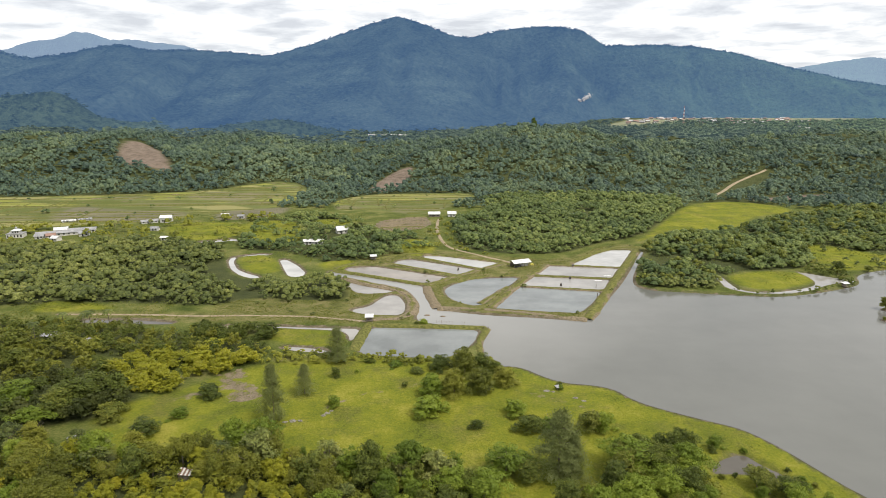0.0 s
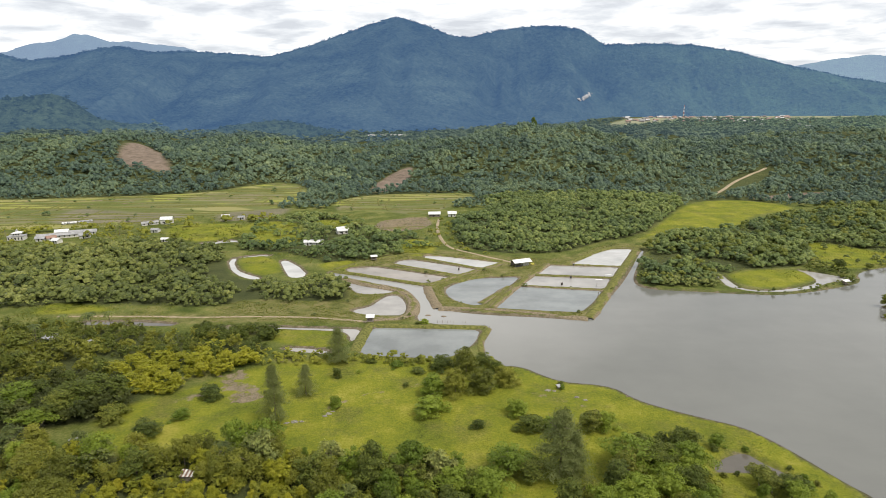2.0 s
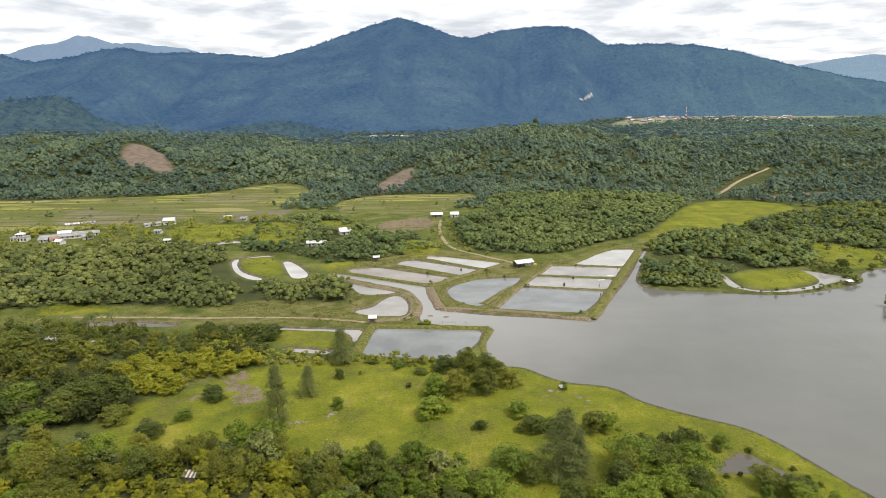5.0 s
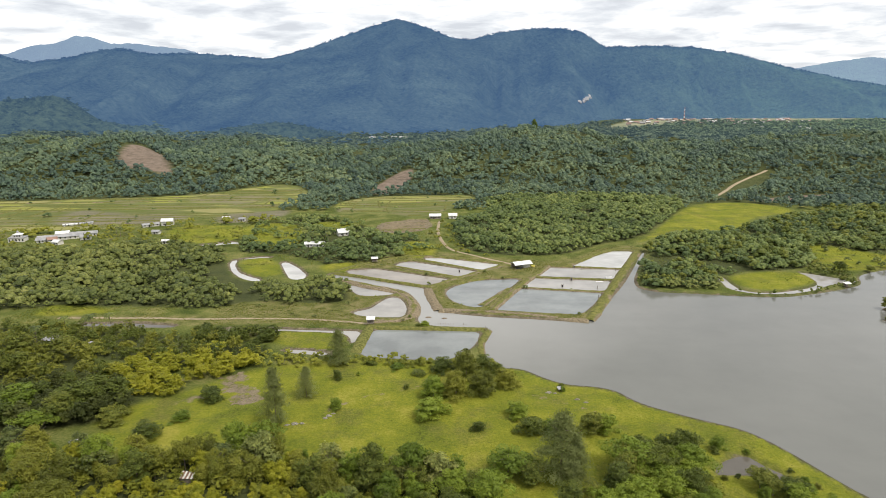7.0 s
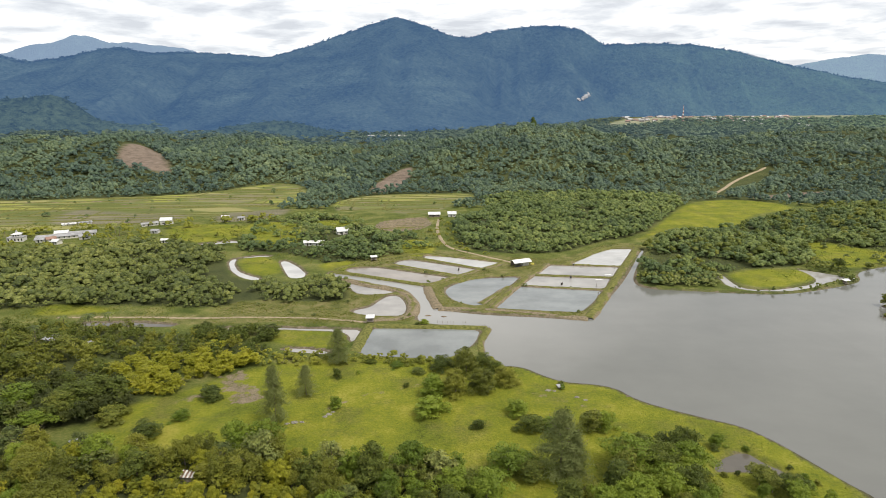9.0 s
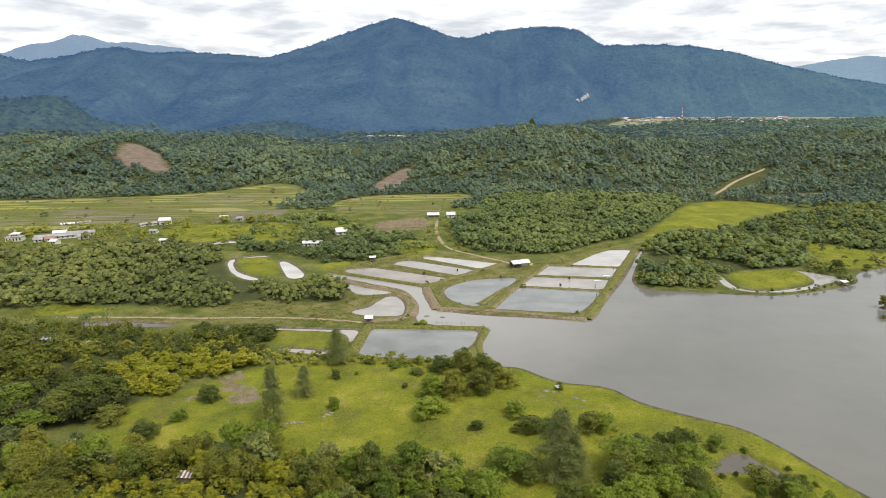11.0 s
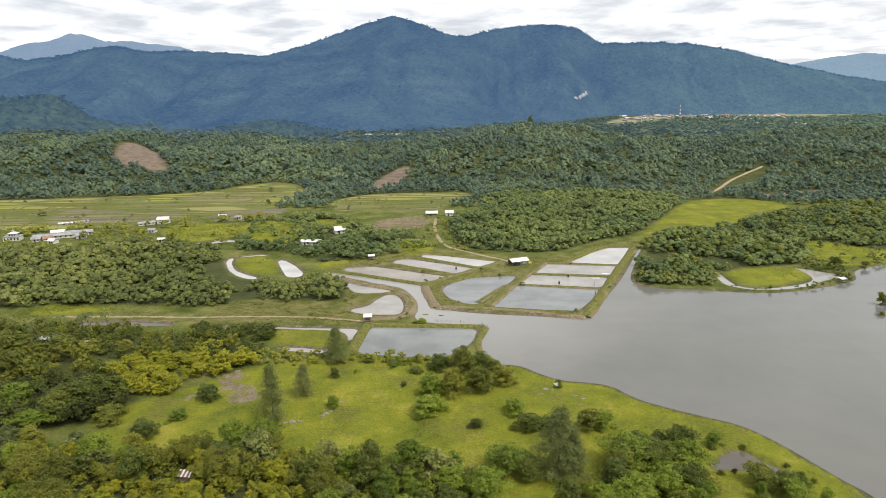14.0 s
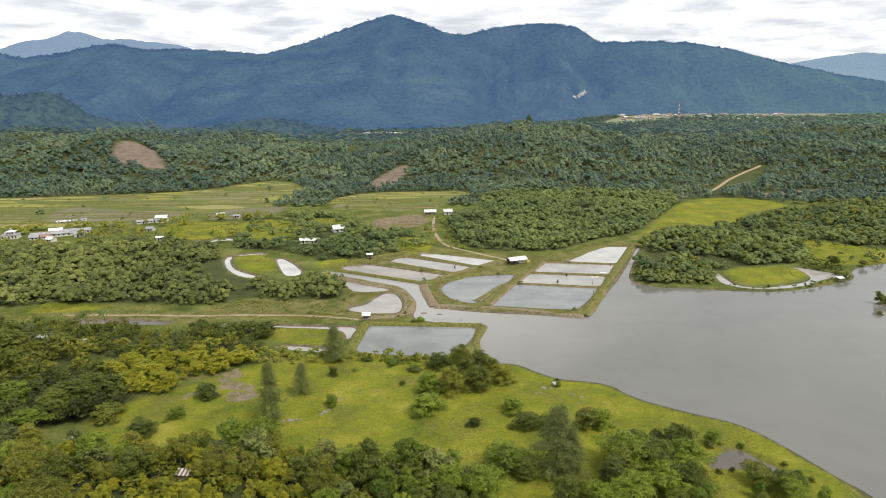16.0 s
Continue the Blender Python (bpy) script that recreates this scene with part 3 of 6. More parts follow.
def hill_z(x, y):
    """The wooded hills beyond the plain."""
    foot = np.interp(x, (-900, -480, -250, -170, -110, -60, 0, 100, 200, 300, 450, 900), (680, 690, 700, 790, 800, 735, 715, 690, 670, 655, 660, 680))
    bearing = x / np.maximum(y, 100) * 1000
    crest = np.interp(bearing, (-750, -610, -490, -420, -337, -263, -208, -133, -59, 15, 107, 182, 256, 339, 432, 515, 617, 727), (34, 38, 43, 29, 36, 24, 13, 9, 13, 27, 42, 41, 34, 25, 18, 25, 36, 40))
    up = step(0, 250, y - foot - 20) * step(1900, 1300, y)
    spur = 1 - np.abs(2 * vnoise(x / 95 + 1.4 * vnoise(x / 160, y / 160, 6), y / 190, 4) - 1)
    rise = 26 * step(2200, 3200, y) * step(300, 900, x)
    return rise + up * (crest * (0.62 + 0.45 * fnoise(x / 230, y / 230, 3, 1)) + 22 * (spur - 0.55)) + step(600, 900, y) * 3 * fnoise(x / 40, y / 40, 5)


def shore(x, y):
    """Distance to the nearest water, below 0 in it."""
    d = np.full(np.shape(x), 30.0)
    for p in WATERS:
        d = np.minimum(d, near_inside(p, x, y))
    return d


def ground_z(x, y, d=None):
    x, y = np.atleast_1d(np.asarray(x, float)), np.atleast_1d(np.asarray(y, float))
    d = shore(x, y) if d is None else d
    rough = 0.5 * (fnoise(x / 14, y / 14, 8) - 0.5) * step(1, 8, d)
    return np.clip(0.1 + 0.5 * d, -1.5, 0.9) + rough + hill_z(x, y)


def spaced(*runs):
    """Grid lines: runs of (from, to, step)."""
    out = []
    for a, b, s in runs:
        out.append(np.linspace(a, b, max(2, int(round((b - a) / s))), endpoint=False))
    return np.concatenate(out + [[runs[-1][1]]])


gx = spaced((-9000, -3000, 1500), (-3000, -1200, 150), (-1200, -620, 20), (-620, -280, 6), (-280, -150, 2.8), (-150, 250, 1.8), (250, 420, 4), (420, 620, 8), (620, 1200, 20), (1200, 2600, 60), (2600, 3000, 150), (3000, 9000, 1500))
gy = spaced((-6000, -600, 900), (-600, 60, 60), (60, 130, 7), (130, 225, 2.0), (225, 420, 1.6), (420, 560, 2.6), (560, 720, 4), (720, 1300, 8), (1300, 2000, 50), (2000, 3700, 45), (3700, 9000, 500))
X, Y = np.meshgrid(gx, gy)
SHORE = shore(X, Y)
verts = np.stack([X, Y, ground_z(X.ravel(), Y.ravel(), SHORE.ravel()).reshape(X.shape)], -1).reshape(-1, 3)
GROUND = Mat("ground", 0.95, 0.0, 0.1)
k = GROUND
fine = k.noise(1.1, 6.0, 0.7)
broad = k.noise(0.06, 5.0, 0.6)


def two(share=0.5, other=None):
    """Broad patches and fine grain in one factor."""
    return k.calc("ADD", k.calc("MULTIPLY", other or broad, 1 - share), k.calc("MULTIPLY", fine, share))


scrub = k.ramp(two(0.45), (0.36, (0.045, 0.065, 0.014)), (0.5, (0.10, 0.12, 0.028)), (0.62, (0.20, 0.19, 0.07)))
lawn = k.ramp(two(0.34, k.noise(0.05, 6.0, 0.74)), (0.34, (0.060, 0.080, 0.014)), (0.43, (0.122, 0.145, 0.018)), (0.53, (0.182, 0.194, 0.021)), (0.64, (0.275, 0.255, 0.050)))
lawn = k.mix(k.ramp(k.noise(0.045, 6.0, 0.78), (0.50, (0, 0, 0)), (0.66, (0.75, 0.75, 0.75))), lawn, k.ramp(fine, (0.38, (0.075, 0.085, 0.022)), (0.62, (0.165, 0.155, 0.045))))
marsh = k.ramp(two(0.5, k.noise(0.12, 5.0, 0.65)), (0.36, (0.055, 0.068, 0.020)), (0.48, (0.125, 0.130, 0.038)), (0.6, (0.205, 0.180, 0.085)))
plots = k.node("ShaderNodeTexVoronoi", Scale=1.0)
mp = k.node("ShaderNodeMapping")
mp.inputs["Scale"].default_value, mp.inputs["Rotation"].default_value = (0.012, 0.042, 0.0), (0, 0, 0.10)
k.link(k.place, mp.inputs[0])
k.link(mp.outputs[0], plots.inputs["Vector"])
sown = k.t.nodes.new("ShaderNodeSeparateColor")
k.link(plots.outputs["Color"], sown.inputs[0])
cell = k.calc("ADD", k.calc("MULTIPLY", sown.outputs[0], 0.62), k.calc("ADD", k.calc("MULTIPLY", k.noise(0.008, 3.0), 0.32), k.calc("MULTIPLY", k.noise(1.0, 4.0, 0.7, stretch=(0.03, 0.12, 1)), 0.42)))
rice = k.ramp(cell, (0.40, (0.10, 0.12, 0.03)), (0.50, (0.165, 0.160, 0.080)), (0.58, (0.185, 0.170, 0.105)), (0.70, (0.225, 0.240, 0.048)), (0.82, (0.25, 0.235, 0.10)))
bunds = k.node("ShaderNodeTexVoronoi", Scale=1.0)
bunds.feature = "DISTANCE_TO_EDGE"
k.link(mp.outputs[0], bunds.inputs["Vector"])
rice = k.mix(k.ramp(bunds.outputs["Distance"], (0.05, (0.85, 0.85, 0.85)), (0.11, (0, 0, 0))), rice, k.mix(k.noise(0.02, 3.0), (0.05, 0.07, 0.02), (0.20, 0.22, 0.07)))
soil = k.ramp(two(0.5, k.noise(0.3, 5.0)), (0.36, (0.09, 0.075, 0.05)), (0.62, (0.25, 0.205, 0.145)))
red = k.ramp(two(0.5, k.noise(0.12, 5.0)), (0.36, (0.10, 0.078, 0.058)), (0.62, (0.235, 0.185, 0.15)))
# Leaf litter, kept dark to stand for shade between the trees too.
litter_shade = k.ramp(two(0.5), (0.36, (0.035, 0.045, 0.018)), (0.62, (0.085, 0.095, 0.035)))
c = k.mix(k.attr("marsh"), k.mix(k.attr("litter_shade"), scrub, litter_shade), marsh)
c = k.mix(k.attr("lawn"), c, lawn)
c = k.mix(k.attr("rice"), c, rice)
c = k.mix(k.attr("fallow"), c, k.ramp(two(0.5, k.noise(0.05, 5.0, stretch=(0.4, 1.6, 1))), (0.36, (0.105, 0.105, 0.062)), (0.62, (0.215, 0.195, 0.135))))
c = k.mix(k.attr("far_field"), c, k.ramp(k.noise(0.012, 4.0, stretch=(1, 3, 1)), (0.36, (0.14, 0.17, 0.10)), (0.62, (0.28, 0.27, 0.19))))
c = k.mix(k.attr("red"), c, red)
patch = k.ramp(k.calc("ADD", k.attr("bare"), k.calc("MULTIPLY", k.calc("SUBTRACT", k.noise(0.3, 5.0, 0.65), 0.5), 1.3)), (0.42, (0, 0, 0)), (0.62, (1, 1, 1)))
c = k.mix(patch, c, soil)
c = k.mix(k.attr("wet"), c, k.ramp(fine, (0.35, (0.035, 0.032, 0.024)), (0.65, (0.10, 0.09, 0.065))))
k.colour(c).bump(fine, 0.8, 0.8)
me = mesh_of("ground", verts, grid_quads(len(gy), len(gx)), GROUND.m, smooth=True)


def zone(name, outlines, edge=2.5, extra=None):
    v = np.zeros(X.shape)
    wob = 3.0 * (fnoise(X / 9, Y / 9, 21) - 0.5)
    for p in outlines:
        v = np.maximum(v, step(edge, -edge, near_inside(rounded(p, 2), X, Y, 12) + wob))
    if extra is not None:
        v = np.maximum(v, extra)
    me.attributes.new(name, "FLOAT", "POINT").data.foreach_set("value", v.ravel().astype(np.float32))


bare = np.maximum(0.58 * step(2.6, 0.6, SHORE), 0.95 * step(1.7, 0.9, SHORE)) * step(1500, 1200, Y) * np.where(((X > 118) & (Y > 300)) | ((X > 66) & (Y < 163)), 0.5, 1.0)
PASTURE_EDGE = [(-112, 178), (-60, 182), (-38, 174), (16, 168), (16, 149), (-36, 153), (-55, 160), (-74, 157), (-110, 162)]
zone("lawn", [PASTURE, PASTURE_EDGE, MEADOW, MEADOW_R, MEADOW_U, ISLE_L, ISLE_R, PADDOCK, GRASS_W, *CLEARINGS])
zone("rice", [RICE, RICE_M])
zone("fallow", [[(-372, 611), (-312, 576), (-245, 574), (-232, 546), (-262, 518), (-345, 508)], [(-215, 568), (-182, 585), (-150, 600), (-148, 560), (-168, 532), (-200, 526)]], 5)
zone("far_field", [FAR_FIELD, FAR_STRIP], 12)
zone("red", [SCAR_L, SCAR_M, SCAR_R, SCAR_F])
zone("wet", [], 2.0, step(2.3 , 1.3, SHORE + 2.2 * (fnoise(X / 5, Y / 5, 61) - 0.5)) * step(700, 600, Y) * np.where((Y < 232) & (X > 10) & ~((X > 66) & (X < 101) & (Y < 163)), 0.9, 0.38))
zone("marsh", [MARSH, BANK_W])
# Dark floor under the woods: leaf litter with painted shade.
zone("litter_shade", [GROVE_LEFT, WOOD_FRONT, WOOD_RIGHT, WOOD_W, WOOD_M_LEFT, WOOD_M_MID, WOOD_M_RIGHT, WOOD_M_EAST], 2.5, 0.95 * step(600, 640, Y) * (1 - step(4, -2, near_inside(rounded(RICE, 1), X, Y))) * (1 - step(4, -2, near_inside(rounded(RICE_M, 1), X, Y))))
worn = np.zeros(X.shape)
for p in (WORN, WORN_B, WORN_C, WORN_D):
    worn = np.maximum(worn, 0.52 * step(3, -2, near_inside(rounded(p, 2), X, Y, 12)))
for p in ([(-77.0, 197.6), (-72.2, 199.3), (-64.0, 198.0), (-61.9, 195.1), (-66.8, 191.7), (-71.5, 189.3), (-74.8, 193.4)], [(-83.7, 208.4), (-78.8, 211.3), (-72.5, 204.7), (-65.5, 202.0), (-67.2, 199.3), (-73.1, 198.9), (-78.3, 200.2)], [(-80.5, 216.2), (-77.7, 218.3), (-73.4, 210.3), (-75.0, 207.5)]):
    worn = np.maximum(worn, 0.66 * step(1.5, -1, near_inside(rounded(p, 2), X, Y, 12)))
zone("bare", [GARDEN], 3.0, np.maximum(bare, worn))
tagged(new("ground", me), "grassy lowland with bare banks and wooded hills", "ground", kind="structure")


def sheet(name, outline, z, material, label, times=0):
    """A level water surface inside an outline, widened a little under its banks."""
    p = rounded(outline, times) if times else eased(outline)
    area = 0.5 * np.sum(p[:, 0] * np.roll(p[:, 1], -1) - p[:, 1] * np.roll(p[:, 0], -1))
    e = np.roll(p, -1, 0) - np.roll(p, 1, 0)
    n = np.stack([e[:, 1], -e[:, 0]], 1) / (np.linalg.norm(e, axis=1)[:, None] + 1e-9)
    p = p + n * (0.8 if area > 0 else -0.8)
    bm = bmesh.new()
    f = bm.faces.new([bm.verts.new((a, b, z)) for a, b in p])
    if f.normal.z < 0 or area < 0:
        f.normal_flip()
    bmesh.ops.triangulate(bm, faces=[f])
    ob = part(name, bm, material, None)
    return tagged(ob, label, "water", kind="structure")


sheet("water", LAKE, 0.0, LAKE_WATER, "calm grey-brown lake with silty water", 2)
sheet("water", CHANNEL, 0.004, LAKE_WATER, "silty channel winding between pond banks", 2)
for outline, stuff, times in ((POND_A, POND_BLUE, 0), (POND_B, POND_WATER, 2), (POND_C, POND_WATER, 2), (POND_D, POND_BLUE, 0), (POND_E, POND_BLUE, 0), (POND_F, POND_WATER, 0), (POND_G, POND_WATER, 0),
                              (POND_H, POND_PALE, 0), (POND_I, POND_PALE, 0), (POND_J, POND_WATER, 0), (POND_K, POND_BROWN, 0)):
    sheet("water", outline, 0.22, stuff, "still pale water of a fish pond", times)
for outline, stuff in ((LOOP_L, POND_PALE), (LOOP_M, POND_PALE), (LOOP_T, POND_PALE), (LOOP_R, POND_WATER), (CANAL_S, POND_WATER), (CANAL_T, POND_WATER), (CANAL_W, POND_DARK), (PUDDLE_N, POND_PALE)):
    sheet("water", outline, 0.1, stuff, "narrow ditch of still pale water" if stuff is not POND_DARK else "overgrown ditch of dark water")
sheet("water", POND_SMALL, 0.1, POND_DARK, "small dark pool in the pasture")


# ---- distant mountains ----
def mountain(name, ridge, foot, crest, pace, amp, seed, material, label):
    """A range with a given skyline, spurs and gullies; foot: how far off its foot lies, by x."""
    xs = np.arange(-4300, 4301, pace)
    ss = np.concatenate([np.linspace(0, 1, int(1100 / pace)), np.linspace(1.06, 1.6, 6)])
    r = np.array(ridge, float)
    S, XS = np.meshgrid(ss, xs, indexing="ij")
    top = np.interp(xs, r[:, 0], r[:, 1])
    top = np.convolve(np.pad(top, 2, "edge"), np.ones(5) / 5, "valid")[None, :]
    warp = XS + 260 * (fnoise(XS / 700, S * 2.2, seed) - 0.5) + 90 * (fnoise(XS / 200, S * 5, seed + 9) - 0.5)
    spur = 1 - np.abs(2 * vnoise(warp / 420, S * 0.7, seed + 2) - 1)
    rib = 1 - np.abs(2 * vnoise(warp / 130, S * 1.6, seed + 4) - 1)
    body = np.where(S < 1, 0.12 * S + 0.88 * S ** 1.7, 1 - 0.9 * (S - 1))
    w = np.clip(4 * S * (1 - S), 0, 1)
    Zm = top * body + w * amp * (1.1 * (spur - 0.55) + 0.5 * (rib - 0.5)) - 4
    Zm = Zm + 11 * (fnoise(XS / 22, S * 70, seed + 7, 2) - 0.5) * step(0, 0.05, S)
    foot = np.interp(xs, *foot)[None, :]
    Ym = foot + (crest - foot) * S + 170 * (fnoise(XS / 500, S * 0, seed + 5) - 0.5) * (1 - np.clip(S, 0, 1))
    verts = np.stack([XS * (Ym / crest * 0.35 + 0.65), Ym, Zm], -1).reshape(-1, 3)
    me = mesh_of(name, verts, grid_quads(len(ss), len(xs)), material, smooth=True)
    return tagged(new(name, me), label, "mountain", kind="structure"), verts.reshape(len(ss), len(xs), 3)


def far_forest(name, dark, light, haze_glow):
    """Forest seen from kilometres away; blue distance haze is put in as a faint glow of its surface."""
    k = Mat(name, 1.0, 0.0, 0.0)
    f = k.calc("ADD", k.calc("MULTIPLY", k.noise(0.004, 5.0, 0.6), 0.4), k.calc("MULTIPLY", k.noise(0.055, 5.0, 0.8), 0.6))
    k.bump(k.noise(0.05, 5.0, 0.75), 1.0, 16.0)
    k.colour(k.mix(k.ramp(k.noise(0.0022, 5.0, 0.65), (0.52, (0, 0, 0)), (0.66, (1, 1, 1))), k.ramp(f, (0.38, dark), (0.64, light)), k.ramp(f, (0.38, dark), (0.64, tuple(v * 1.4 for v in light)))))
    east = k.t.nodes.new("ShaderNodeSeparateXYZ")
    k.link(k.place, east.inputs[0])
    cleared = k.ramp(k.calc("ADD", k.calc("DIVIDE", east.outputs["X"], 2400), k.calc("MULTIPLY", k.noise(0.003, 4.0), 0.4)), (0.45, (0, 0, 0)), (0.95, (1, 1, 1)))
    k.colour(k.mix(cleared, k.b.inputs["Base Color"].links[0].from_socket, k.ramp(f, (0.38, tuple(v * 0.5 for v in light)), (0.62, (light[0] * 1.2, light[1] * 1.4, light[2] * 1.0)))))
    # Haze is painted in here as an even blue emission.
    k.b.inputs["Emission Color"].default_value = (*haze_glow, 1)
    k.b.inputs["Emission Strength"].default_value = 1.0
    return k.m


# The last colour is each range's haze, given off as emission.
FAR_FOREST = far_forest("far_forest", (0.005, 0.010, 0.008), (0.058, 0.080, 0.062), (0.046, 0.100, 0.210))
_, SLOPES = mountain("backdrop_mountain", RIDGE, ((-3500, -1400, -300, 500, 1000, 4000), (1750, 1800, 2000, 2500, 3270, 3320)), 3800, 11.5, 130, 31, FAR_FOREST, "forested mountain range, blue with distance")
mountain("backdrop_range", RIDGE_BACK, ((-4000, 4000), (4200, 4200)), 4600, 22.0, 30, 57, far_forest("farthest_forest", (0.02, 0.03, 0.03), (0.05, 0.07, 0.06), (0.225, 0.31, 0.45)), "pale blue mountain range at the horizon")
RIDGE_FOOT = [(-4000, 60), (-1504, 119), (-1291, 113), (-1151, 128), (-1081, 137), (-1026, 139), (-972, 96), (-924, 54), (-863, 52), (-805, 58), (-749, 34), (-697, 20), (-637, 36), (-560, 52), (-450, 64), (-360, 50), (-280, 26), (-190, -18), (-100, -60), (4000, -60)]
# Foothill haze is likewise painted as emission, fainter than the range's.
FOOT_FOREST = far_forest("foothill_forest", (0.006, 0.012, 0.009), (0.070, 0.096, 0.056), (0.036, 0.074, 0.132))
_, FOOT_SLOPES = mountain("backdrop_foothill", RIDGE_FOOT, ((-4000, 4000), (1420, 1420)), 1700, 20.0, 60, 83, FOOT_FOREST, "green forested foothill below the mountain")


# ---- banks, tracks ----
BANK = Mat("grassy_bank", 0.95, 0.0, 0.1)
k = BANK
turf = k.ramp(k.noise(0.8, 6.0, 0.7), (0.36, (0.06, 0.07, 0.018)), (0.62, (0.18, 0.175, 0.055)))
clay = k.ramp(k.noise(1.0, 6.0, 0.7), (0.36, (0.09, 0.075, 0.05)), (0.62, (0.27, 0.22, 0.15)))
k.colour(k.mix(k.ramp(k.calc("ADD", k.noise(0.13, 4.0), k.attr("tint")), (0.80, (0, 0, 0)), (1.0, (1, 1, 1))), turf, clay)).bump(k.noise(2.0, 5.0), 0.7, 0.2)
DIRT = plain("packed_dirt", (0.17, 0.135, 0.085), (0.38, 0.31, 0.21), 0.5)


def along(points, pace):
    """Places every pace metres along a softly bent line, with the side direction at each."""
    p = np.array(points, float)
    for _ in range(2 if len(p) > 2 else 0):
        q = np.stack([p[:-1] * 0.75 + p[1:] * 0.25, p[:-1] * 0.25 + p[1:] * 0.75], 1).reshape(-1, 2)
        p = np.concatenate([p[:1], q, p[-1:]])
    s = np.concatenate([[0], np.cumsum(np.linalg.norm(np.diff(p, axis=0), axis=1))])
    t = np.linspace(0, s[-1], max(3, int(s[-1] / pace)))
    c = np.stack([np.interp(t, s, p[:, 0]), np.interp(t, s, p[:, 1])], 1)
    d = np.gradient(c, axis=0)
    d /= np.linalg.norm(d, axis=1)[:, None]
    return c, np.stack([-d[:, 1], d[:, 0]], 1), t


def dike(points, width, height, clay_share, seed, label="low earth bank with patchy grass between fish ponds"):
    """An earth bank with a worn crown and uneven slopes."""
    c, side, t = along(points, 1.2)
    w = width * (0.85 + 0.4 * fnoise(t / 5, t * 0, seed))[:, None]
    h = height * (0.75 + 0.5 * fnoise(t / 7, t * 0, seed + 3))
    end = np.minimum(1, 0.4 + np.minimum(t, t[-1] - t) / 2.0)
    prof = ((-0.75, -0.9), (-0.5, 0.15), (-0.30, 0.86), (0.0, 1.0), (0.30, 0.86), (0.5, 0.15), (0.75, -0.9))
    rows = []
    for j, (a, b) in enumerate(prof):
        jit = 0.22 * (fnoise(t / 2.2, t * 0 + j, seed + 7) - 0.5)[:, None]
        z = np.where(b > 0, 0.25 + (h - 0.25) * b * end, b)
        rows.append(np.concatenate([c + side * (a * w + jit), z[:, None]], 1))
    v = np.stack(rows, 1).reshape(-1, 3)
    tint = np.tile([0.9, 0.9, 0.5, 0.28, 0.5, 0.9, 0.9], len(c)) * clay_share
    ob = new("dike", mesh_of("dike", v, grid_quads(len(c), len(prof)), BANK.m, tint, True))
    return tagged(ob, label, "earth bank", kind="structure")


for i, (line, width, height, share) in enumerate((
        (DIKE_E, 5.2, 1.6, 0.5), (DIKE_EF, 2.0, 1.0, 0.7), (DIKE_FG, 2.0, 1.0, 0.55), (DIKE_GH, 2.4, 1.1, 0.55), (DIKE_H, 4.2, 1.4, 0.35), (DIKE_S, 4.4, 1.1, 1.7),
        (DIKE_W, 3.6, 1.3, 0.8), (DIKE_D1, 5.2, 1.1, 1.7), (DIKE_D2, 3.6, 1.1, 0.4), (DIKE_T, 4.2, 1.4, 0.5), (DIKE_IJ, 3.0, 1.2, 0.5), (DIKE_JK, 3.0, 1.2, 0.55),
        (DIKE_KS, 3.0, 1.3, 0.4), (DIKE_R, 4.4, 1.3, 0.75), (DIKE_A1, 3.4, 1.5, 0.2), (DIKE_A2, 4.5, 1.5, 0.0), (DIKE_A3, 3.2, 1.4, 0.5), (DIKE_B, 5.6, 1.5, 1.1))):
    dike(line, width, height, share, 200 + 11 * i)

dike([(37.4, 328.1), (30.9, 318.6), (25.1, 307.6), (19.2, 298.3)], 4.4, 0.9, 0.9, 477, "low mud spit running into a fish pond")


def track(points, width, label, lift=0.12):
    """A trodden dirt way laid on the ground."""
    c, side, t = along(points, 3.0)
    rows = []
    for a in (-0.5, -0.2, 0.2, 0.5):
        p = c + side * (a * width * (0.8 + 0.5 * fnoise(t / 6, t * 0, 5)))[:, None]
        rows.append(np.concatenate([p, (ground_z(p[:, 0], p[:, 1]) + (lift if abs(a) < 0.3 else 0.02))[:, None]], 1))
    ob = new("track", mesh_of("track", np.stack(rows, 1).reshape(-1, 3), grid_quads(len(c), 4), DIRT, None, True))
    return tagged(ob, label, "dirt track", kind="structure")


track(TRACK, 2.5, "winding pale dirt track to the farm", 0.25)
track(BANK_TRACK, 2.0, "trodden dirt path along the canal bank", 0.15)
track(HILL_ROAD, 4, "pale dirt road cut into the hillside", 0.8)


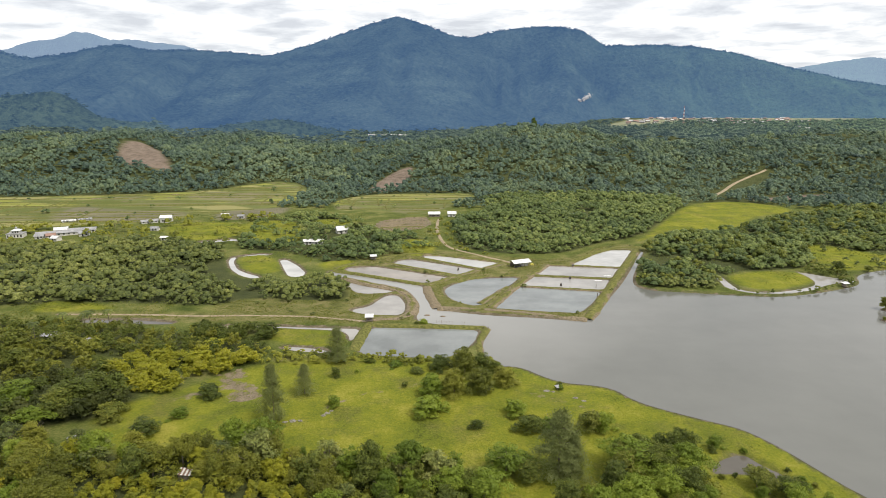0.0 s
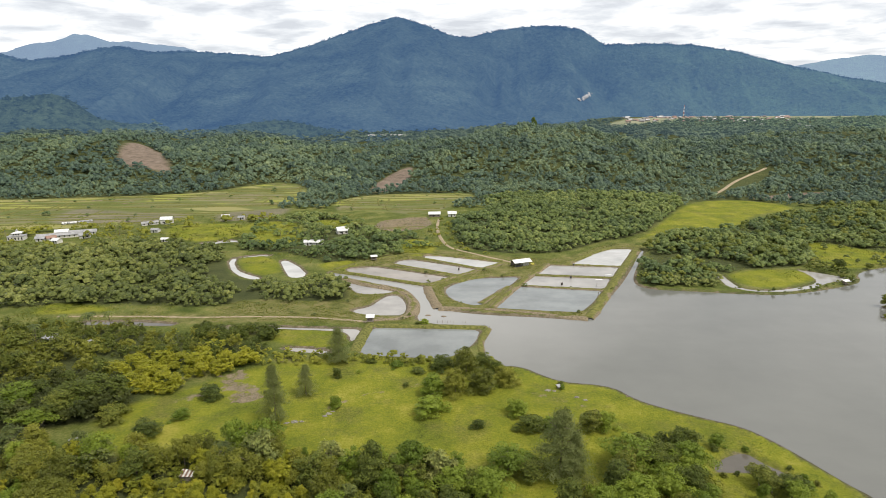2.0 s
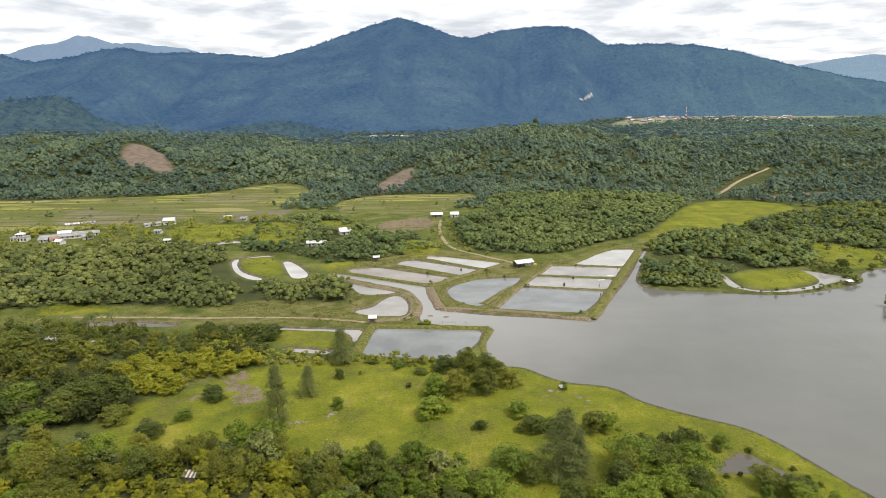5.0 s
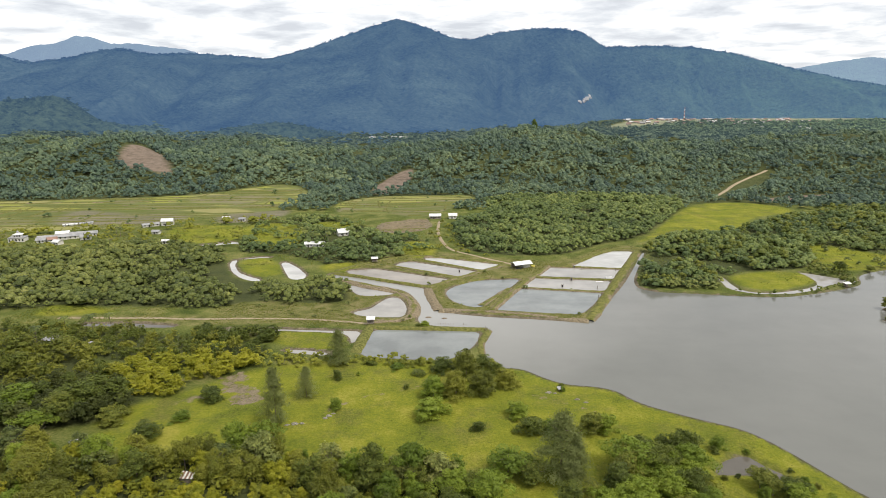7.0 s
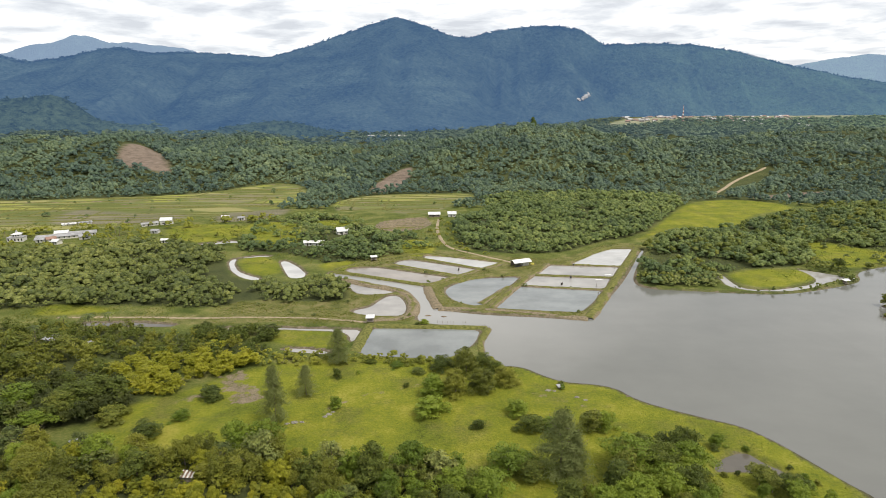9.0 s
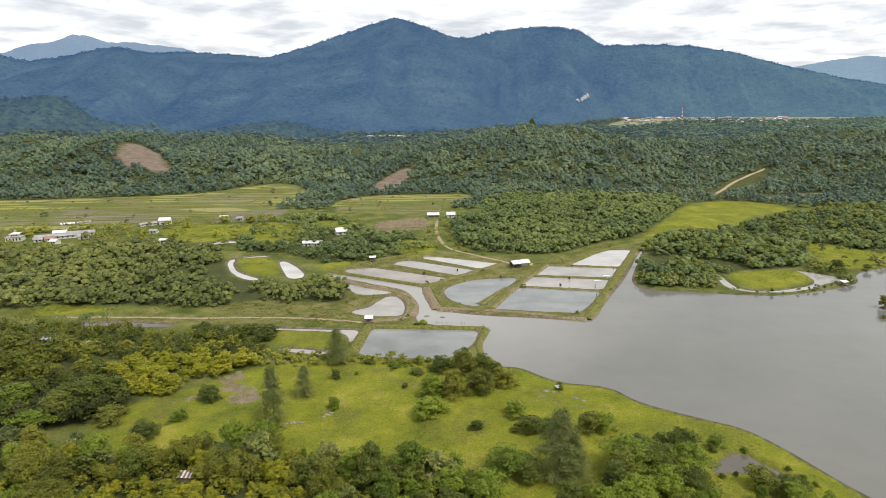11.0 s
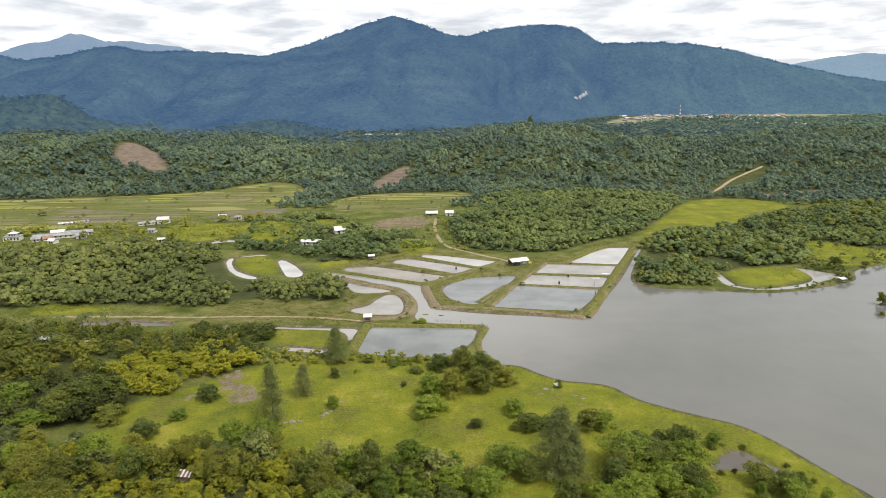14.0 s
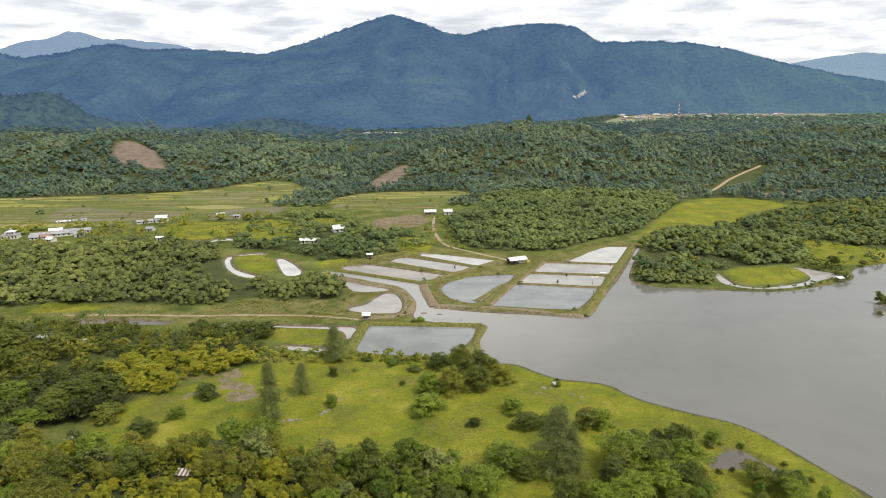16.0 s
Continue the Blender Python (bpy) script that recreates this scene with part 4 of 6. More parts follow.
# ---- field bunds and furrows ----
def bunds(name, outline, gap, width, height, share, seed, label, cross=0):
    """Low earth ridges that part a field into plots, in one mesh."""
    poly = rounded(outline, 1)
    r = np.random.default_rng(seed)
    lo, hi = poly.min(0), poly.max(0)
    lines = []
    y = lo[1]
    while y < hi[1]:
        tilt = r.uniform(-0.03, 0.12)
        x = np.arange(lo[0], hi[0], 6.0)
        lines.append(np.stack([x, y + (x - lo[0]) * tilt + 4 * (fnoise(x / 60, x * 0, seed + int(y)) - 0.5)], 1))
        y += gap * r.uniform(0.6, 1.5)
    for _ in range(cross):
        x0, y0 = r.uniform(lo[0], hi[0]), r.uniform(lo[1], hi[1])
        yy = np.arange(y0, y0 + r.uniform(20, 70), 5.0)
        lines.append(np.stack([x0 + (yy - y0) * r.uniform(-0.3, 0.1), yy], 1))
    V, Q, T, base = [], [], [], 0
    for c in lines:
        if len(c) < 3:
            continue
        ok = inside(poly, c[:, 0], c[:, 1]) < -1
        d = np.gradient(c, axis=0)
        side = np.stack([-d[:, 1], d[:, 0]], 1) / (np.linalg.norm(d, axis=1)[:, None] + 1e-9)
        z = ground_z(c[:, 0], c[:, 1])
        w = width * r.uniform(0.5, 1.3)
        h = height * r.uniform(0.6, 1.3)
        rows = [np.concatenate([c + side * a * w, (z + b * h)[:, None]], 1) for a, b in ((-0.5, -0.1), (-0.2, 1.0), (0.2, 1.0), (0.5, -0.1))]
        V.append(np.stack(rows, 1).reshape(-1, 3))
        q = grid_quads(len(c), 4).reshape(len(c) - 1, 3, 4)
        Q.append(q[ok[:-1] & ok[1:]].reshape(-1, 4) + base)
        T.append(np.full(len(c) * 4, share * r.uniform(0.2, 1.6)))
        base += len(c) * 4
    return tagged(new(name, mesh_of(name, np.concatenate(V), np.concatenate(Q), BANK.m, np.concatenate(T), True)), label, "field bunds", kind="stuff")


bunds("field_bunds", RICE, 15, 2.6, 0.5, 0.2, 71, "low grassy bunds between rice plots", 46)
bunds("field_bunds", RICE_M, 13, 2.2, 0.5, 0.2, 72, "low grassy bunds between field plots", 14)
bunds("furrows", GARDEN, 4, 2.0, 0.6, 0.9, 73, "tilled furrows of a vegetable plot")


# ---- buildings ----
def gable(w, d, z, rise, over, thick, bm=None):
    """A pitched roof of two thick slopes; the ridge runs along x."""
    bm = bm or bmesh.new()
    hw, hd = w / 2 + over, d / 2 + over
    low = z - rise * over / (d / 2)
    for s in (-1, 1):
        ring = [(-hw, s * hd, low), (hw, s * hd, low), (hw, 0, z + rise), (-hw, 0, z + rise)]
        a = [bm.verts.new(p) for p in ring]
        b = [bm.verts.new((x, y, q + thick)) for x, y, q in ring]
        for f in ((a[0], a[1], a[2], a[3]), (b[3], b[2], b[1], b[0]), *((a[i], b[i], b[(i + 1) % 4], a[(i + 1) % 4]) for i in range(4))):
            bm.faces.new(f)
    bmesh.ops.recalc_face_normals(bm, faces=bm.faces)
    return bm


def walls_of(w, d, h, rise):
    """The walls with their gable ends, as one closed body."""
    bm = bmesh.new()
    ends = [[bm.verts.new((s * w / 2, y, z)) for y, z in ((-d / 2, -0.3), (d / 2, -0.3), (d / 2, h), (0, h + rise * 0.97), (-d / 2, h))] for s in (-1, 1)]
    bm.faces.new(ends[0])
    bm.faces.new(ends[1][::-1])
    for i in range(5):
        bm.faces.new((ends[0][i], ends[1][i], ends[1][(i + 1) % 5], ends[0][(i + 1) % 5]))
    bmesh.ops.recalc_face_normals(bm, faces=bm.faces)
    return bm


def house(x, y, w, d, h, turn, wall, roof, label, rise=1.6, name="house", group=""):
    root = new(name)
    part("body", walls_of(w, d, h, rise), wall, root)
    part("roof", gable(w, d, h, rise, 0.6, 0.12), roof, root)
    part("door", box(-w * 0.12, -d / 2 - 0.03, 0, 1.0, 0.08, 2.05), DARKNESS, root)
    n = max(2, int(w / 3.2))
    for i in range(n):
        wx = -w / 2 + (i + 0.5) * w / n
        if abs(wx + w * 0.12) > 1.1:
            part("window", box(wx, -d / 2 - 0.02, 0.95, 1.1, 0.08, 1.1), DARKNESS, root)
    root.matrix_world = pose(x, y, float(ground_z(x, y)[0]), 0, 0, turn)
    return tagged(root, label, "house", group)


def hut(x, y, w, d, h, turn, roof, label, z=None, wall=True):
    """A small open hut on posts with a sloping sheet roof."""
    root = new("hut")
    for sx in (-1, 1):
        for sy in (-1, 1):
            part("post", box(sx * (w / 2 - 0.1), sy * (d / 2 - 0.1), -0.5, 0.14, 0.14, h + 0.5 + (0.25 if sy > 0 else -0.05), 0.02), WOOD, root)
    part("platform", box(0, 0, 0.5, w, d, 0.12, 0.02), WOOD, root)
    if wall:
        part("wall", box(0, d / 2 - 0.2, 0.62, w - 0.3, 0.08, h - 0.5), WOOD, root)
    bm = box(0, 0, 0, w + 0.9, d + 0.9, 0.08)
    bmesh.ops.transform(bm, matrix=Matrix.Translation((0, 0, h + 0.08)) @ Matrix.Rotation(0.16, 4, "X"), verts=bm.verts)
    part("roof", bm, roof, root)
    root.matrix_world = pose(x, y, float(ground_z(x, y)[0]) if z is None else z, 0, 0, turn)
    return tagged(root, label, "hut")


house(-80, 473, 8.5, 7, 3.0, 24, WHITE, WHITE_ROOF, "white house with a pale sheet roof among palms", 2.4)
house(-98, 433, 6, 5, 2.6, 8, WHITE, WHITE_ROOF, "low shed with a pale roof among palms", 1.2, "shed")
house(-90.5, 432, 7, 5, 2.8, -5, WHITE, WHITE_ROOF, "low shed with a pale roof among palms", 1.2, "shed")
house(-8, 546, 10, 5, 2.8, 3, WOOD, WHITE_ROOF, "dark farm house with a bright sheet roof", 1.6)
house(8, 547, 7, 5.5, 2.9, 4, WHITE, WHITE_ROOF, "white farm house beside the dirt track", 1.8)
house(-239, 519, 9, 7, 4.2, 10, WHITE, WHITE_ROOF, "tall white house at the edge of the fields", 1.8)
house(-251, 513, 13, 3.5, 2.2, 35, WHITE, ZINC, "long low outbuilding with a grey roof", 0.9, "outbuilding")
house(-297, 462, 30, 4.2, 2.7, 24, WHITE, ZINC, "long row building with a grey sheet roof", 1.3, "row_building")
house(-285, 472.5, 19, 4.2, 2.8, 21, WHITE, ZINC, "long row building with a grey sheet roof", 1.4, "row_building")
house(-302, 473, 9, 5, 3.0, 24, WHITE, WHITE_ROOF, "village house with a pale sheet roof", 1.5)
house(-305, 451, 6, 4, 2.4, 14, WHITE, ZINC, "village house with a grey sheet roof", 1.2)
house(-298, 453, 6, 4.4, 2.5, 38, WHITE, RED_ROOF, "village house with a faded red roof", 1.3)
house(-288.6, 444.5, 5.5, 5, 2.4, -15, WHITE, WHITE_ROOF, "village house with a pale sheet roof", 1.3)
house(-277, 461, 7, 4.5, 2.5, 22, WHITE, ZINC, "village house with a grey sheet roof", 1.2)

# a prayer house in two tiers with a pointed roof and a small dome
def hip(w, d, z, rise, over):
    """A four-sided roof with thick eaves."""
    bm = bmesh.new()
    low = [bm.verts.new((sx * (w / 2 + over), sy * (d / 2 + over), z)) for sx, sy in ((-1, -1), (1, -1), (1, 1), (-1, 1))]
    eave = [bm.verts.new((v.co.x, v.co.y, z + 0.18)) for v in low]
    tip = bm.verts.new((0, 0, z + rise))
    bm.faces.new(low[::-1])
    for i in range(4):
        j = (i + 1) % 4
        bm.faces.new((low[i], low[j], eave[j], eave[i]))
        bm.faces.new((eave[i], eave[j], tip))
    return bm


root = new("prayer_house")
part("body", box(0, 0, -0.3, 13, 9, 4.0, 0.05), WHITE, root)
part("parapet", box(0, 0, 3.7, 13.6, 9.6, 0.45, 0.05), ZINC, root)
for i in range(5):
    part("window", box(-5.2 + i * 2.6, -4.53, 0.9, 1.1, 0.1, 2.0), DARKNESS, root)
part("upper_storey", box(0.5, 0, 4.15, 6, 5.6, 2.2, 0.05), WHITE, root)
for i in range(3):
    part("window", box(-1.4 + i * 1.9, -2.83, 4.7, 0.9, 0.1, 1.2), DARKNESS, root)
bm = hip(6, 5.6, 6.35, 2.0, 0.9)
bmesh.ops.translate(bm, vec=(0.5, 0, 0), verts=bm.verts)
part("roof", bm, WHITE_ROOF, root)
bm = bmesh.new()
bmesh.ops.create_uvsphere(bm, u_segments=14, v_segments=9, radius=1.0)
for v in bm.verts:
    if v.co.z > 0.75:
        v.co.z += 1.6 * (v.co.z - 0.75)
bmesh.ops.translate(bm, vec=(0.5, 0, 8.5), verts=bm.verts)
part("dome", bm, ZINC, root)
root.matrix_world = pose(-326, 456, 0.8, 0, 0, 14)
root.scale = (0.85, 0.85, 0.85)
tagged(root, "whitewashed two-storey prayer house with a pointed roof", "building")

house(-322.8, 517.5, 10, 2.5, 1.6, 27, WHITE, WHITE_ROOF, "long low shed with a bright sheet roof at the field edge", 0.6, "shed")
house(-313, 524.5, 10, 2.5, 1.6, 40, WHITE, ZINC, "long low shed with a grey sheet roof at the field edge", 0.6, "shed")
house(-232, 482, 6, 4, 2.2, -8, WHITE, ZINC, "small hut with a grey sheet roof in the fields", 1.0, "shed")
house(-209, 447, 4.5, 3.5, 2.2, 5, WHITE, WHITE_ROOF, "small shed with a pale roof behind the scrub", 0.8, "shed")
house(-196, 541, 6, 5, 2.6, 18, WHITE, WHITE_ROOF, "small house with a pale roof beside the fields", 1.2)
house(-180, 536, 5, 4, 2.4, 6, WHITE, ZINC, "small house with a grey roof beside the fields", 1.0)

# the open work shed on the pond bank
root = new("work_shed")
for i in range(4):
    for s in (-1, 1):
        part("post", box(-5.4 + i * 3.6, s * 2.7, -0.5, 0.16, 0.16, 3.4, 0.02), WOOD, root)
part("roof", gable(11.5, 6, 2.9, 1.3, 0.6, 0.08), WHITE_ROOF, root)
part("back_wall", box(0, 2.6, 0, 10.8, 0.1, 2.6), WOOD, root)
part("low_wall", box(-3.0, -2.6, 0, 4.6, 0.1, 1.2), DARKNESS, root)
part("feed_store", box(3.2, 0.4, 0, 4.2, 4, 2.5, 0.03), WHITE, root)
root.matrix_world = pose(48.5, 371.5, 0.95, 0, 0, 24)
tagged(root, "open work shed with a bright sheet roof", "shed")

bm = bmesh.new()
bmesh.ops.create_icosphere(bm, subdivisions=3, radius=1)
for v in bm.verts:
    v.co = Vector((v.co.x * 1.5, v.co.y * 1.2, max(-0.2, v.co.z) * 1.3)) * (0.85 + 0.3 * noise.noise(v.co * 1.6))
heap = part("covered_heap", bm, YELLOW_PAINT, None)
heap.matrix_world = pose(56.5, 374, 0.95)
tagged(heap, "heap under a yellow tarpaulin beside the shed", "tarpaulin")

hut(-45.4, 386.5, 3.6, 2.6, 2.6, 10, WHITE_ROOF, "small watch hut with a pale roof on the bank", 1.2)
hut(-34.4, 269.8, 3.2, 2.8, 2.7, 4, WHITE_ROOF, "small watch hut with a white roof on the bank", 1.2)
hut(225.5, 328, 3.0, 2.2, 2.2, 12, WHITE_ROOF, "stilt hut with a white roof at the shore")
hut(41.2, 200.6, 1.2, 1.0, 1.1, 20, ZINC, "small lean-to with a grey roof in the pasture")
hut(52, 757, 7, 5, 3.0, 10, WHITE_ROOF, "small field hut on the wooded slope")
hut(-168.5, 246, 6, 4, 3.0, -10, ZINC, "small shelter with a grey roof among bushes")
hut(-149.7, 242.5, 2.0, 1.6, 2.2, 10, ZINC, "small shelter with a grey roof among bushes")
hut(-110.5, 163.5, 1.8, 1.4, 2.2, 30, ZINC, "small shelter with a dull grey roof among trees")

ZINC_PALE = plain("dull_sheet", (0.40, 0.40, 0.39), (0.62, 0.61, 0.59), 1.2, 0.6)
# the corrugated roof between the trees, of alternating sheets
root = new("tin_shed")
part("body", box(0, 0, -0.3, 6.2, 3.6, 3.0), WOOD, root)
for i in range(9):
    sh = bmesh.new()
    for j in range(4):
        box(-3.4 + i * 0.76 + 0.1 + j * 0.19, 0, 0, 0.12, 5.0, 0.05, 0, sh)
    box(-3.4 + i * 0.76 + 0.38, 0, -0.03, 0.74, 5.0, 0.04, 0, sh)
    bmesh.ops.transform(sh, matrix=Matrix.Translation((0, 0, 3.3 + 0.01 * (i % 2))) @ Matrix.Rotation(0.28, 4, "X"), verts=sh.verts)
    part("roof_sheet", sh, ZINC_PALE if i % 2 == 0 else RUST, root, "pale sheet" if i % 2 == 0 else "rusty sheet")
root.matrix_world = pose(-69.6, 147.4, 0.9, 0, 0, -6)
root.scale = (0.74, 0.5, 0.55)
tagged(root, "shed with a corrugated roof of rusty and pale sheets", "shed")


def posts(places, height, label, category="posts", name="fence"):
    root = new(name)
    x0, y0 = places[0]
    for i, (x, y) in enumerate(places):
        z = float(ground_z(x, y)[0])
        bm = bmesh.new()
        bmesh.ops.create_cone(bm, cap_ends=True, segments=7, radius1=0.09, radius2=0.07, depth=height + 0.8, matrix=Matrix.Translation((x - x0, y - y0, z + height / 2 - 0.4)) @ Matrix.Rotation(0.08 * math.sin(i * 2.3), 4, "X"))
        part("post", bm, WOOD, root)
    root.matrix_world = pose(x0, y0, 0)
    return tagged(root, label, category)


posts([(19.6, 260.6), (20.4, 260.2), (19.0, 259.8), (20.8, 261.4), (18.6, 261.2), (20.2, 259.0)], 2.6, "cluster of old mooring posts at the pond corner", name="mooring_posts")
posts([(-2.9, 271.5), (-1.8, 271.9), (-0.6, 271.2), (0.6, 271.8), (1.8, 271.3), (3.0, 271.9), (4.4, 271.5), (9.0, 270.8), (10.2, 270.5)], 2.4, "row of stakes of a fish trap in the channel", name="stakes")
posts([(-55.5 + i * 2.7, 507 + i * 1.85) for i in range(18)], 1.6, "pale post fence round the vegetable plot")
posts([(-55.5 + i * 2.7, 503 - i * 0.5) for i in range(16)], 1.6, "pale post fence round the vegetable plot")
posts([(126 + i * 2.0, 417.5 + i * 0.2) for i in range(5)], 1.5, "short row of stakes in the far pond", name="stakes")


posts([(222 + i * 2.2, 349 - i * 1.9) for i in range(8)], 1.2, "old stakes standing in the lagoon channel", name="stakes")
posts([(58 + i * 5.0, 372 - i * 0.8) for i in range(8)], 1.4, "row of thin stakes along the pond bank", name="stakes")
posts([(50 + i * 6.0, 347.5 - i * 1.0) for i in range(8)], 1.4, "row of thin stakes along the pond bank", name="stakes")
posts([(-20 + i * 5.5, 383 - i * 3.8) for i in range(7)], 1.4, "row of thin stakes along the pond bank", name="stakes")


def lump(name, x, y, sx, sy, sz, material, label, category, seed):
    bm = bmesh.new()
    bmesh.ops.create_icosphere(bm, subdivisions=3, radius=1)
    for v in bm.verts:
        q = v.co * 1.3 + Vector((seed, 0, 0))
        v.co = Vector((v.co.x * sx, v.co.y * sy, v.co.z * sz)) * (0.8 + 0.45 * noise.noise(q) + 0.12 * noise.noise(q * 4))
    ob = part(name, bm, material, None)
    ob.matrix_world = pose(x, y, float(ground_z(x, y)[0]))
    return tagged(ob, label, category)


for i, (x, y, sx, sy) in enumerate(((-7.4, 281.5, 1.9, 0.8), (-0.2, 279.8, 1.6, 0.7))):
    ob = lump("mud_bar", x, y, sx, sy, 0.5, MUD, "small mud bar showing above the channel", "mud bar", i)
    ob.location.z = 0.0
# Pale rock, its colour lowered and blued to stand for distance haze.
PALE_ROCK = plain("bare_rock", (0.20, 0.21, 0.24), (0.40, 0.41, 0.44), 0.05)
ROCK = plain("pale_rock", (0.13, 0.12, 0.10), (0.30, 0.28, 0.24), 1.2)
for i, (x, y, s) in enumerate(((-50.5, 177.2, 1.0), (-48.2, 177.9, 1.4), (-45.8, 178.0, 1.0), (-39.2, 181.5, 1.0), (-38.2, 183.0, 1.3), (-37.0, 184.6, 0.8), (37.0, 199.3, 1.3), (39.0, 198.7, 0.9), (46, 194, 1.1), (48.5, 191.8, 1.0))):
    lump("rock", x, y, s * 1.0, s * 0.7, s * 0.4, ROCK, "low pale rock in the pasture", "rock", i + 5)


# ---- radio mast and distant town ----
TOWN_WALL = plain("town_wall", (0.22, 0.21, 0.20), (0.36, 0.34, 0.32), 0.1)
TOWN_RED = plain("town_red_roof", (0.20, 0.13, 0.11), (0.32, 0.22, 0.19), 0.1)
TOWN_PALE = plain("town_pale_roof", (0.30, 0.30, 0.31), (0.62, 0.62, 0.63), 0.03)
root = new("radio_mast")
for i in range(7):
    z0, z1 = i * 9.0, (i + 1) * 9.0
    r0, r1 = 3.4 - i * 0.4, 3.4 - (i + 1) * 0.4
    bm = bmesh.new()
    for a in range(4):
        c0, c1 = a * math.pi / 2, (a + 1) * math.pi / 2
        ends = [((math.cos(c0) * r0, math.sin(c0) * r0, z0), (math.cos(c0) * r1, math.sin(c0) * r1, z1)),
                ((math.cos(c0) * r0, math.sin(c0) * r0, z0), (math.cos(c1) * r1, math.sin(c1) * r1, z1)),
                ((math.cos(c1) * r0, math.sin(c1) * r0, z0), (math.cos(c0) * r1, math.sin(c0) * r1, z1))]
        for n, (p, q) in enumerate(ends):
            p, q = Vector(p), Vector(q)
            m = Matrix.Translation((p + q) / 2) @ (q - p).to_track_quat("Z", "Y").to_matrix().to_4x4() @ Matrix.Diagonal((0.7 if n == 0 else 0.4, 0.7 if n == 0 else 0.4, (q - p).length, 1))
            bmesh.ops.create_cube(bm, size=1, matrix=m)
    part("mast_section", bm, RED_PAINT if i % 2 == 0 else WHITE_PAINT, root, "red lattice section" if i % 2 == 0 else "white lattice section")
root.matrix_world = pose(1254, 3250, float(ground_z(1254, 3250)[0]) - 1)
tagged(root, "tall red and white lattice radio mast", "mast")

town = [house(3000, 3300, 15, 10, 4, 0, TOWN_WALL, m, lab, 2.6, group="distant houses") for m, lab in (
    (TOWN_RED, "distant house with a dull red roof"), (TOWN_PALE, "distant house with a pale roof"), (ZINC, "distant house with a grey roof"))]
r = np.random.default_rng(44)
for i in range(120):
    u = r.uniform(0, 1)
    y = r.uniform(2750, 3240)
    x = y * r.uniform(0.285, 0.60) if i % 4 else y * r.uniform(0.32, 0.50)
    copy_thing(town[int(r.choice(3, p=(0.45, 0.35, 0.2)))], pose(x, y, float(ground_z(x, y)[0]), 0, 0, r.uniform(-40, 40))).scale = [r.uniform(0.8, 1.5)] * 3
for i in range(16):
    x, y = r.uniform(-205, -95), r.uniform(1680, 1800)
    copy_thing(town[1 + i % 2], pose(x, y, float(ground_z(x, y)[0]) + 6, 0, 0, r.uniform(-30, 30)))
for i in range(14):
    y = r.uniform(2300, 2900)
    x = y * r.uniform(0.42, 0.72)
    copy_thing(town[1], pose(x, y, float(ground_z(x, y)[0]), 0, 0, r.uniform(-30, 30))).scale = [r.uniform(0.8, 1.3)] * 3
for root in town:
    for ob in (*root.children, root):
        bpy.data.objects.remove(ob)


def sluice_gate(x, y, turn):
    """Two posts with a crossbar and drop boards in a pond bank."""
    root = new("sluice_gate")
    for a in (-0.5, 0.5):
        part("post", box(a, 0, -0.6, 0.16, 0.16, 2.5, 0.02), WOOD, root)
    part("crossbar", box(0, 0, 1.75, 1.3, 0.2, 0.14, 0.02), WOOD, root)
    for z in (-0.3, 0.12, 0.54, 0.96):
        part("board", box(0, 0, z, 0.86, 0.07, 0.40, 0.01), DARKNESS, root)
    root.matrix_world = pose(x, y, 0.3, 0, 0, turn)
    return tagged(root, "dark wooden sluice gate in a pond bank", "sluice gate", "sluice gates of the ponds")


for i, (x, y) in enumerate([(82.1, 372.0), (86.0, 368.6), (106.3, 365.3), (74.6, 344.0), (66.7, 330.3), (85.7, 327.0), (82.3, 310.5), (9.4, 363.3)]):
    sluice_gate(x, y, (8, 75, 80, 5, 12, 70, 62, 40)[i])
for x, y in [(90.4, 341.0), (98.2, 350.6)]:
    raft = part("raft", box(0, 0, -0.05, 4.2, 1.3, 0.28, 0.05), WHITE_ROOF, None)
    raft.matrix_world = pose(x, y, 0.22, 0, 0, 8)
    tagged(raft, "pale flat float lying on the pond water", "float", "floats on the ponds")


# ---- trees ----
def leaves(rng, centre, normal, length, width, sides=4):
    """Leaf blades as quads at the centres, facing roughly along the normals."""
    n = len(centre)
    normal = normal / (np.linalg.norm(normal, axis=1)[:, None] + 1e-9)
    t = np.cross(normal, rng.normal(size=(n, 3)))
    t /= np.linalg.norm(t, axis=1)[:, None] + 1e-9
    b = np.cross(normal, t)
    L = (length * rng.uniform(0.6, 1.3, n))[:, None] * 0.5
    W = (width * rng.uniform(0.6, 1.3, n))[:, None] * 0.5
    if sides == 3:
        v = np.stack([centre - t * L - b * W, centre - t * L + b * W, centre + t * L], 1)
        return v.reshape(-1, 3), np.arange(3 * n).reshape(-1, 3)
    v = np.stack([centre - t * L, centre - b * W * 0.9 + t * L * 0.1, centre + t * L, centre + b * W * 0.9 + t * L * 0.1], 1)
    return v.reshape(-1, 3), np.arange(4 * n).reshape(-1, 4)


